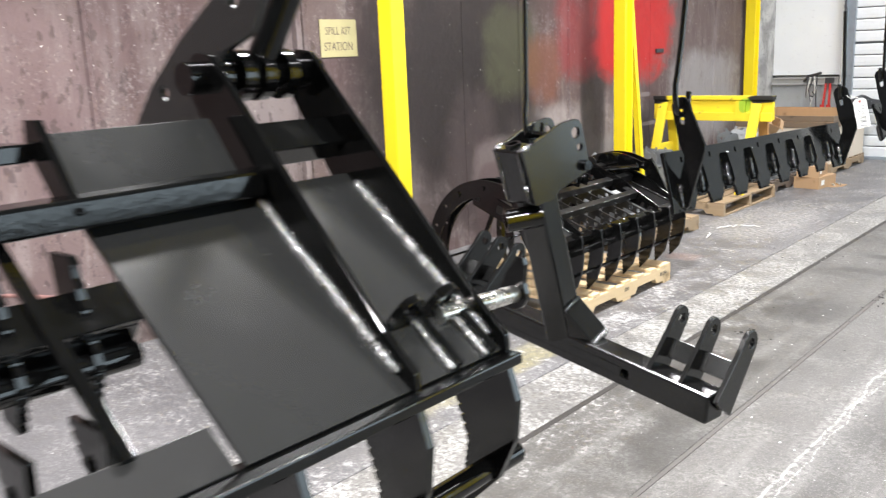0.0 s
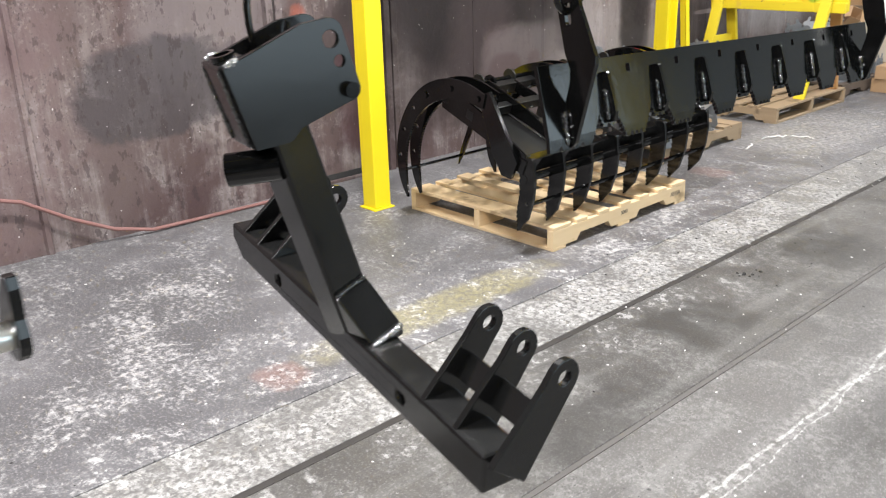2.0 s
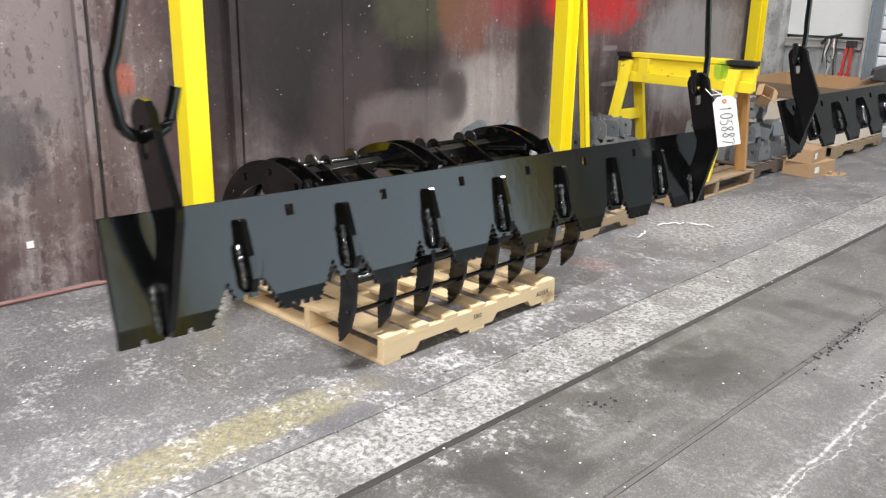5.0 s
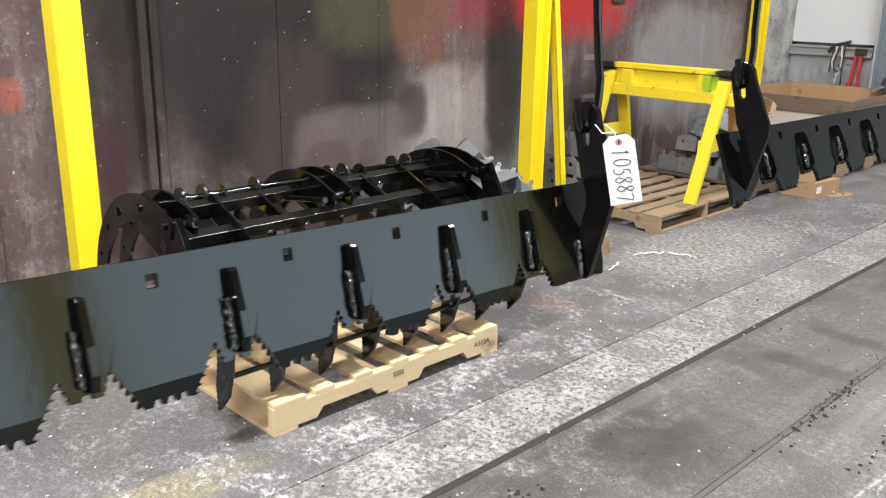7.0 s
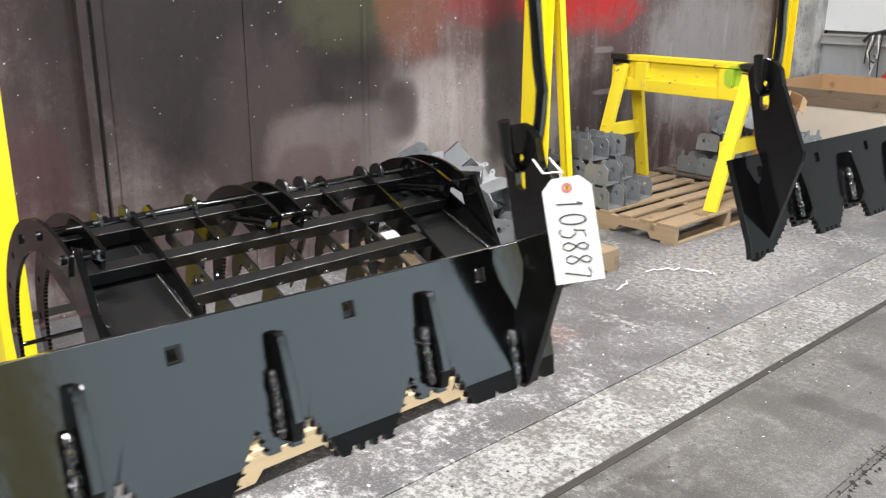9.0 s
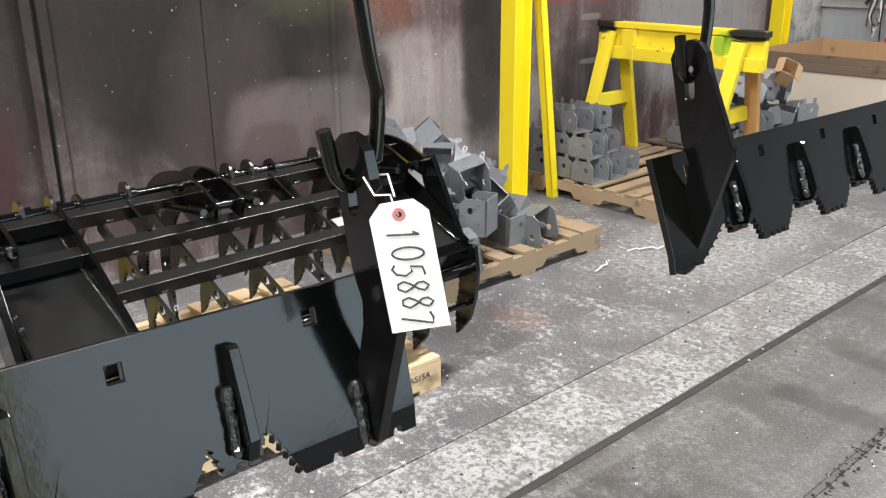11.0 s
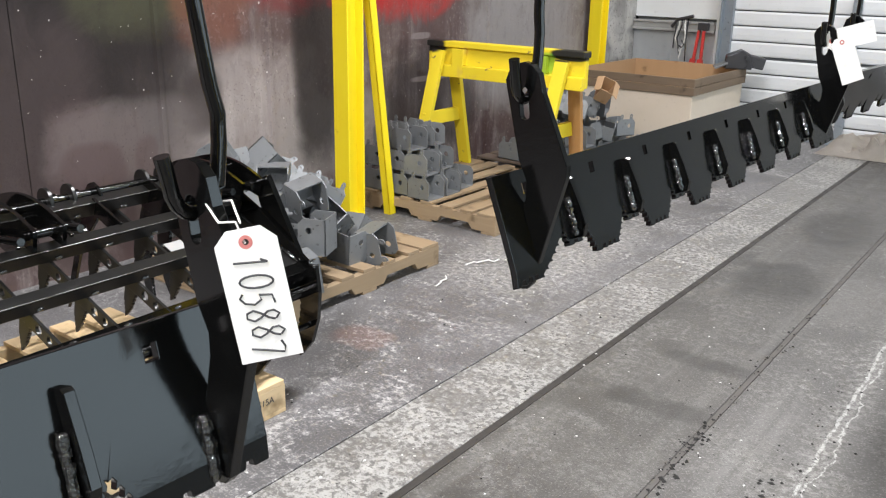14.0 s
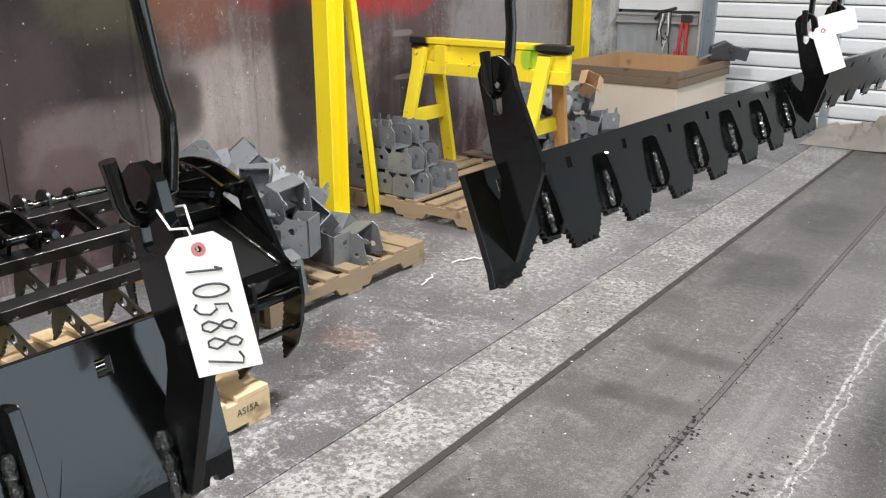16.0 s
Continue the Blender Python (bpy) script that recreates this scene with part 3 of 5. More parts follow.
def column_h(x, y, w, d, brace):
    ob = thing("column", pose(x, y, 0), "yellow painted steel H column" + (" with a slanting brace" if brace else " behind the sawhorse"), "column", "yellow columns", "structure")
    t = 0.012
    part("flange", box(-w / 2, w / 2, -d / 2, -d / 2 + t, 0.01, CZ), YELLOW, ob, "", 0.003)
    part("flange", box(-w / 2, w / 2, d / 2 - t, d / 2, 0.01, CZ), YELLOW, ob, "", 0.003)
    part("web", box(-t / 2, t / 2, -d / 2 + t, d / 2 - t, 0.01, CZ), YELLOW, ob)
    part("base_plate", box(-w / 2 - 0.03, w / 2 + 0.03, -d / 2 - 0.03, d / 2 + 0.03, 0, 0.01), YELLOW, ob, "", 0.002)
    if brace:
        b = bmesh.new()
        a, c = Vector((0.05, 0.33, 0.0)), Vector((0.03, 0.08, 1.95))
        n = (c - a).normalized()
        m = basis((a + c) / 2, (0, 1, 0), n.cross(Vector((0, 1, 0))) * -1, n)
        L = (c - a).length
        box(-0.028, 0.028, -0.004, 0.004, -L / 2, L / 2, m, b)
        box(-0.028, -0.020, -0.045, 0.004, -L / 2, L / 2, m, b)
        part("brace", b, YELLOW, ob, "yellow angle iron brace")
    return ob


column_tube(-3.752, 3.857, 0.112)
column_h(-3.93, 6.95, 0.115, 0.135, True)
column_h(-4.25, 10.62, 0.12, 0.14, False)
for y in (-0.55, 4.05, 7.78):
    column_tube(2.6, y, 0.28)

# lamps under the roof
for lx, ly, lw in LAMPS:
    fix = thing("ceiling_light", pose(lx, ly, LAMP_Z), "long white strip light hung under the roof", "ceiling light", "strip lights")
    hb = bmesh.new()
    plate([(-0.17, -0.04), (-0.15, -0.04), (-0.12, 0.05), (0.12, 0.05), (0.15, -0.04), (0.17, -0.04), (0.13, 0.07), (-0.13, 0.07)], 1.3, basis((0, 0, 0), (1, 0, 0), (0, 0, 1), (0, -1, 0)), bm=hb)
    part("housing", hb, LAMPWHITE, fix)
    for s in (-0.5, 0.5):
        part("suspension_wire", rod([(0, s, 0.06), (0, s, CZ - LAMP_Z)], 0.003, 6), DARKMETAL, fix)

# the overhead line from which the parts hang
line = bmesh.new()
for x0, x1, z0, z1 in ((-0.05, 0.05, 0.0, 0.008), (-0.004, 0.004, 0.008, 0.112), (-0.05, 0.05, 0.112, 0.12)):
    box(-1.12 + x0, -1.12 + x1, Y0 + 0.1, Y1 - 0.2, 3.2 + z0, 3.2 + z1, bm=line)
tagged(link("conveyor_beam", line, YELLOW), "overhead yellow conveyor beam carrying the hooks", "conveyor beam", kind="structure")
hb = bmesh.new()
for y in (-4, 0, 4, 8, 11):
    box(-1.15, -1.09, y - 0.03, y + 0.03, 3.32, CZ, bm=hb)
tagged(link("conveyor_hangers", hb, DARKMETAL), "dark steel drops holding the conveyor beam", "hanger", kind="structure")


# ---- hanging parts ----
def hook(x, y, z, side, top=3.2, r=0.0082, lean=0.0, wide=1.0):
    """A steel J hook whose bend passes under the point x, y, z; its shank stands on the given side along y and leans along y."""
    w = side * wide
    pts = [(0, w * 0.032 + lean * 0.30, 0.33), (0, w * 0.034 + lean * 0.14, 0.18), (0, w * 0.036 + lean * 0.03, 0.10), (0, w * 0.042, 0.072), (0, w * 0.041, 0.045)]
    for i in range(9):
        a = math.pi * (0.02 - i / 8 * 0.92)
        pts.append((0, w * 0.036 * math.cos(a), 0.016 + 0.030 * math.sin(a)))
    pts += [(0, -w * 0.040, 0.028), (0, -w * 0.045, 0.028 + 0.020 * wide)]
    ob = thing("conveyor_hook", pose(x, y, z), "black painted steel J hook hanging from the conveyor", "hook", "conveyor hooks")
    part("bend", rod(pts, r if wide > 0.9 else 0.9 * r, 14), BLACK, ob, "bent hook end of thick painted bar", 0, True)
    head = Vector(pts[0])
    wire = [head + Vector((0, -lean * 0.02, -0.03)), head + Vector((0, lean * 0.03, 0.05)), Vector((0, head.y + lean * 0.5, top - z))]
    part("shank", rod(wire, 0.0045, 10), DARKMETAL, ob, "thin steel drop rod", 0, True)
    part("eye_wrap", rod([head + Vector((0.006 * math.cos(k), 0.006 * math.sin(k), -0.02 + 0.004 * k)) for k in range(11)], 0.003, 6), DARKMETAL, ob, "twisted wire wrap", 0, True)
    return ob


HANGER = [(-0.029, 0.0), (-0.024, 0.014), (-0.012, 0.024), (0.0, 0.027), (0.012, 0.024), (0.024, 0.013), (0.031, -0.012),
          (0.074, -0.106), (0.074, -0.122), (0.030, -0.285), (0.022, -0.294), (0.012, -0.296), (0.006, -0.285), (-0.008, -0.235),
          (0.004, -0.195), (0.012, -0.160), (0.012, -0.136), (-0.002, -0.108)]


def cutting_edge(x0, y0, z_left, drop, tau, label, yaw=0.0, first_rib=0.198, tall=1.0, back=False, end_flat=0.0):
    """A toothed cutting edge 1.55 m long. Local x runs along it, y down its face, z out of its face."""
    L, T = 1.55, radians(tau)
    th = math.asin(drop / L)
    u = Vector((yaw, math.cos(th), -math.sin(th))).normalized()
    v = Vector((math.sin(T), 0, -math.cos(T)))
    n = u.cross(v) * -1
    v = n.cross(u) * 1
    if v.z > 0:
        v = -v
    n = v.cross(u)
    if n.x < 0:
        n = -n
    m = basis((x0, y0, z_left), u, v, u.cross(v))
    sgn = (1 if u.cross(v).x > 0 else -1) * (-1 if back else 1)
    ob = thing("cutting_edge", m, label, "cutting edge", "hanging cutting edges")
    # outline with sawn teeth
    ends = [first_rib + 0.1915 * k for k in range(7)]
    low, high, mid = 0.176 * tall, 0.118 * tall, 0.146 * tall
    pts = [(0.0, 0.0), (L, 0.0), (L, low)]
    xr = L
    for g in reversed(ends):
        flat0, flat1 = g + 0.064, xr - 0.002
        nn = 3
        for i in range(nn):
            a = flat1 - (flat1 - flat0) * (i + 0.6) / (nn + 0.6)
            pts += [(a + 0.006, low), (a + 0.004, low - 0.008), (a - 0.004, low - 0.008), (a - 0.006, low)]
        pts += serrate((flat0, low), (g + 0.030, high), 6, 0.0055)
        pts += serrate((g + 0.030, high), (g + 0.020, mid), 3, -0.003)
        pts += [(g + 0.006, mid), (g + 0.005, mid - 0.006), (g - 0.005, mid - 0.006), (g - 0.006, mid)]
        pts += serrate((g - 0.020, mid), (g - 0.030, high), 3, -0.003)
        xr = end_flat if end_flat and g == ends[0] else g - 0.064
        pts += serrate((g - 0.030, high), (xr, low), 6, 0.0055)
    for a in [xr * f for f in (0.78, 0.52, 0.26)]:
        pts += [(a + 0.006, low), (a + 0.004, low - 0.008), (a - 0.004, low - 0.008), (a - 0.006, low)]
    pts += [(0.0, low)]
    clean = [p for i, p in enumerate(pts) if (Vector(p) - Vector(pts[i - 1])).length > 1e-5]
    holes = [square_hole(g - 0.095, 0.028, 0.014, 0.016) for g in ends] + [square_hole(ends[-1] + 0.095, 0.028, 0.014, 0.016)]
    b = plate(clean, 0.010, None, holes)
    got = bmesh.ops.bisect_plane(b, geom=b.verts[:] + b.edges[:] + b.faces[:], plane_co=(0, 0.150 * tall, 0), plane_no=(0, 1, 0))
    for q in b.verts:
        if q.co.y > 0.1505 * tall:
            q.co.z -= sgn * (q.co.y - 0.150 * tall) * 0.15
    part("blade", b, BLADE, ob, "", 0.0008)
    for g in ends:
        rib = [(0.0, 0.030), (0.011, 0.030), (0.015, 0.034), (0.021, 0.085 * tall), (0.023, 0.118 * tall), (0.014, 0.138 * tall), (0.0, 0.138 * tall)]
        rb = part("rib", plate(rib, 0.011, basis((g + 0.006, 0, sgn * 0.004), (0, 0, sgn), (0, 1, 0), (-sgn, 0, 0))), BLADE, ob, "", 0.001)
        part("weld", bead((g - 0.005, 0.066 * tall, sgn * 0.011), (g - 0.005, 0.132 * tall, sgn * 0.011), 0.0055), WELD, rb, "ribbed weld bead")
    return ob, m, sgn


def edge_hanger(ob, x, z, y, side, face=1, lean=0.0, wide=0.72):
    """The bent lifting plate welded on the face of a cutting edge; its eye hangs at x, y, z."""
    inv = ob.matrix_world.inverted()
    m = inv @ basis((x, y, z), (face, 0, 0), (0, 0, 1), (0, -face, 0))
    lp = part("lifting_plate", plate(HANGER, 0.012, m, [slot(0.004, -0.044, 0.0, -0.014, 0.0075)]), BLADE, ob, "bent lifting plate with a slotted eye", 0.001)
    w0, w1 = m @ Vector((0.004, -0.222, 0.013)), m @ Vector((0.016, -0.288, 0.013))
    part("weld", bead(w0, w1, 0.0075), WELD, lp, "ribbed weld bead")
    hook(x, y, z - 0.010, side, lean=lean, wide=wide)


bpy.context.view_layer.update()
edge_a, _, _ = cutting_edge(-1.148, 2.245, 1.216, 0.046, 15, "long black toothed cutting edge hung with a white tag")
bpy.context.view_layer.update()
edge_hanger(edge_a, -1.12, 1.343, 2.31, -1, lean=0.16, wide=1.0)
edge_hanger(edge_a, -1.12, 1.296, 3.735, 1, lean=-0.10)
edge_b, _, _ = cutting_edge(-1.133, 4.225, 1.214, 0.008, 21, "long black toothed cutting edge hung clear of the floor", 0.022, 0.168, 0.90, False, 0.062)
bpy.context.view_layer.update()
edge_hanger(edge_b, -1.117, 1.340, 4.285, 1)
edge_hanger(edge_b, -1.086, 1.336, 5.71, 1)
edge_c, _, _ = cutting_edge(-1.104, 6.06, 1.203, 0.0, -19, "long black toothed cutting edge seen from its back", 0.065, 0.198, 1.0, True)
bpy.context.view_layer.update()
edge_hanger(edge_c, -1.11, 1.345, 6.12, 1, -1)
edge_hanger(edge_c, -1.02, 1.345, 7.52, 1, -1)


LOOP = [(0.5 + 0.5 * math.sin(k * math.pi / 7), 0.5 + 0.5 * math.cos(k * math.pi / 7)) for k in range(15)]
EIGHT = [(0.85, 0.88), (0.5, 1.0), (0.18, 0.85), (0.25, 0.66), (0.7, 0.45), (0.95, 0.24), (0.7, 0.03), (0.3, 0.05), (0.1, 0.25), (0.35, 0.46), (0.75, 0.66), (0.9, 0.86)]
STROKES = {"1": [[(0.25, 0.0), (0.35, 1.0)], [(0.1, 0.8), (0.35, 1.0)]], "0": [LOOP], "8": [EIGHT],
           "5": [[(0.95, 1.0), (0.3, 0.96), (0.2, 0.58), (0.6, 0.62), (0.95, 0.40), (0.8, 0.12), (0.4, 0.0), (0.05, 0.1)]],
           "7": [[(0.0, 0.92), (0.5, 1.0), (0.95, 0.95), (0.7, 0.5), (0.45, 0.0)]]}


def paper_tag(m, label, text=""):
    ob = thing("paper_tag", m, label, "tag", "paper tags")
    w, h, c = 0.0270, 0.118, 0.012
    out = [(-w + c, 0), (w - c, 0), (w, -c), (w, -h), (-w, -h), (-w, -c)]
    card = part("card", plate(out, 0.0007, None, [ring(0, -0.012, 0.0028, 12)]), TAGWHITE, ob)
    part("eyelet", plate(ring(0, -0.012, 0.0060, 18), 0.0011, None, [ring(0, -0.012, 0.0028, 12)]), TAGRED, card, "dull red reinforcing ring")
    if text:
        ink = bmesh.new()
        for k, digit in enumerate(text):
            for stroke in STROKES[digit]:
                pts = [(-0.0145 + 0.029 * v + 0.0016 * math.sin(k * 2.1), -0.0255 - 0.0150 * k - 0.0112 * u - 0.0022 * v, 0.0005) for u, v in stroke]
                rod(pts, 0.0010, 6, ink)
        part("handwriting", ink, INK, card, "marker digits 105887")
    return ob


def facing(place, towards, lean=0.0):
    """An upright pose at place whose z axis looks along the flat direction given, leaning about it."""
    n = Vector((towards[0], towards[1], towards[2] if len(towards) > 2 else 0)).normalized()
    r = Vector((0, 0, 1)).cross(n).normalized()
    u = n.cross(r)
    return basis(place, r, u, n) @ pose(0, 0, 0, 0, 0, lean)


tag = paper_tag(facing((-1.049, 3.727, 1.273), (0.66, -0.75, 0.12), 11), "white paper tag handwritten 105887 tied to a lifting plate", "105887")
string = rod([(-1.098, 3.729, 1.285), (-1.080, 3.727, 1.272), (-1.055, 3.725, 1.278), (-1.049, 3.729, 1.259)], 0.0010, 6)
rod([(-1.098, 3.729, 1.285), (-1.112, 3.75, 1.280), (-1.098, 3.757, 1.283), (-1.055, 3.730, 1.276)], 0.0010, 6, string)
tagged(link("tag_string", string, STRING, smooth=True), "twisted white string tying the tag to the plate", "string")
paper_tag(facing((-1.080, 5.700, 1.318), (0.40, -0.90, 0.1), 107), "blank white paper tag turned sideways on its string")
paper_tag(facing((-1.045, 5.690, 1.332), (0.45, -0.88, 0.1), 22), "blank white paper tag hanging beside another tag")
tagged(link("tag_string", rod([(-1.112, 5.722, 1.312), (-1.09, 5.712, 1.304), (-1.067, 5.701, 1.314), (-1.05, 5.694, 1.318)], 0.0016, 6), STRING, smooth=True), "short white string holding two tags", "string")


# ---- boom arm ----
def boom_arm():
    ob = thing("boom_arm", pose(-1.16, 1.75, 1.34), "glossy black welded tractor boom hung from a hook", "boom arm")
    inv = pose(-1.16, 1.75, 1.34).inverted()
    tip, left = Vector((-0.734, 1.708, 0.738)), Vector((-1.64, 1.842, 0.853))
    a = (tip - left).normalized()
    f = a.cross(Vector((0, 0, 1))).normalized()
    up = f.cross(a).normalized() * 1
    if up.z < 0:
        up = -up
    L = (tip - left).length
    b = plate([(0.05, -0.034), (L, -0.034), (L, 0.034), (0, 0.034), (0, 0.0)], 0.068, inv @ basis(left, a, up, a.cross(up)),
              [ring(L - 0.225, 0.0, 0.011, 14), ring(0.235, 0.0, 0.011, 14)])
    part("beam", b, BOOM, ob, "", 0.006)
    # clevis ears standing on the beam at both ends
    def ears(along, places, reach, rise):
        e = (up * rise + Vector((0, 1, 0)) * 0.62).normalized()
        w = a.cross(e).normalized()
        for s in places:
            base = left + a * (along + s)
            m = inv @ basis(base, w, e, w.cross(e))
            out = [(-0.035, 0.0), (-0.030, reach - 0.03)] + [(0.030 * math.cos(math.pi - i * math.pi / 8), reach + 0.030 * math.sin(i * math.pi / 8)) for i in range(9)] + [(0.030, reach - 0.03), (0.045, 0.0)]
            ear = part("ear", plate(out, 0.012, m, [ring(0, reach, 0.0125, 14)]), BOOM, ob, "rounded ear with a pin hole", 0.0015)
            part("weld", bead(inv @ (base + e * 0.035 - w * 0.034), inv @ (base + e * 0.038 + w * 0.030), 0.005), WELD, ear)
        m = inv @ basis(left + a * (along + sum(places) / len(places)), a, e, a.cross(e))
        span = places[-1] - places[0]
        part("cross_plate", box(-span / 2, span / 2, 0.062, 0.108, -0.006, 0.006, m), BOOM, ob, "", 0.001)

    ears(L - 0.165, (0.0, 0.086, 0.180), 0.162, 0.80)
    ears(0.055, (0.0, 0.068, 0.142), 0.178, 0.62)
    # leaning upright and its foot gusset
    foot, head = Vector((-1.165, 1.775, 0.80)), Vector((-1.165, 1.625, 1.285))
    c = (head - foot).normalized()
    s1 = Vector((1, 0, 0))
    s2 = c.cross(s1)
    Lu = (head - foot).length
    mu = inv @ basis(foot, s1, s2, c)
    part("upright", box(-0.036, 0.036, -0.036, 0.036, 0, Lu, mu), BOOM, ob, "", 0.007)
    g = [(0.036, 0.0), (0.036, 0.105), (0.043, 0.105), (0.100, 0.030), (0.104, 0.012), (0.100, 0.0)]
    part("gusset", plate(g, 0.070, inv @ basis(foot, s1, c, s1.cross(c))), BOOM, ob, "", 0.004)
    part("weld", bead(mu @ Vector((0.040, -0.034, 0.107)), mu @ Vector((0.040, 0.034, 0.107)), 0.0045), WELD, ob)
    # the glint on the foot weld is put into the bead colour
    part("weld", bead(mu @ Vector((0.104, -0.034, 0.022)), mu @ Vector((0.104, 0.034, 0.022)), 0.006), GLINT_WELD, ob, "weld bead with a painted glint")
    # head plates, in line with the leaning upright
    h = Vector((0.18, 0.978, 0.10)).normalized()
    n = Vector((0.983, -0.18, 0)).normalized()
    hu = h.cross(n).normalized()
    if hu.z < 0:
        hu = -hu
    corner = [(0.118 + 0.024 * math.sin(k * math.pi / 10), 0.022 + 0.024 * math.cos(k * math.pi / 10)) for k in range(6)]
    low = [(0.138 + 0.020 * math.cos(k * math.pi / 10), -0.066 - 0.020 * math.sin(k * math.pi / 10)) for k in range(6)]
    out = [(-0.054, 0.003), (0.075, 0.044)] + corner + low + [(0.050, -0.108), (0.030, -0.125), (-0.028, -0.125)]
    origin = Vector((-1.118, 1.60, 1.30))
    for off in (0.0, -0.088):
        m = inv @ basis(origin + n * off, h, hu, h.cross(hu))
        hp = part("head_plate", plate(out, 0.010, m, [ring(0.119, 0.014, 0.0135, 18), ring(0.129, -0.021, 0.0095, 16)]), BOOM, ob, "rounded plate with two pin holes", 0.0015)
        part("weld", bead(m @ Vector((-0.050, 0.004, 0)), m @ Vector((-0.028, 0.011, 0)), 0.006), GLINT_WELD, hp)
    m = inv @ basis(origin - n * 0.044, h, hu, h.cross(hu))
    cap = [(-0.058, 0.004), (-0.012, 0.016), (0.006, -0.125), (-0.032, -0.125)]
    part("head_cap", plate(cap, 0.076, m), BOOM, ob, "", 0.005)
    part("socket", tube(m @ Vector((-0.034, 0.004, 0)), m @ Vector((-0.036, 0.017, 0)), 0.019, 0.013), BLACK, ob, "short open socket on the cap", 0, True)
    part("pin", rod([m @ Vector((0.138, -0.067, -0.062)), m @ Vector((0.138, -0.067, 0.062))], 0.0125, 20), BLACK, ob, "", 0, True)
    part("hanging_pin", rod([m @ Vector((0.060, 0.018, -0.046)), m @ Vector((0.060, 0.018, 0.046))], 0.008, 12), BLACK, ob, "", 0, True)
    for zz in (-0.034, 0.034):
        part("weld", bead(m @ Vector((-0.056, 0.0, zz)), m @ Vector((-0.034, -0.118, zz)), 0.004), WELD, ob)
    # side bushing
    ax = Vector((-0.62, -0.72, -0.1)).normalized()
    p = Vector((-1.196, 1.575, 1.131))
    part("bushing", tube(inv @ p, inv @ (p - ax * 0.085), 0.027, 0.020), BLACK, ob, "short hollow side bushing", 0, True)
    hook(-1.168, 1.655, 1.305, -1, r=0.0062, wide=0.8)
    return ob


boom_arm()


# ---- rake grapples ----
def saw_plate(front, back, teeth, depth):
    """An outline between a smooth front edge and a sawn back edge."""
    pts = list(front)
    for p, q in zip(back, back[1:]):
        pts += serrate(p, q, teeth, depth)[:-1]
    return pts + [back[-1]]


def xz(y):
    """A pose whose local x, y are the world's x and z, at the given y."""
    return basis((0, y, 0), (1, 0, 0), (0, 0, 1), (0, -1, 0))


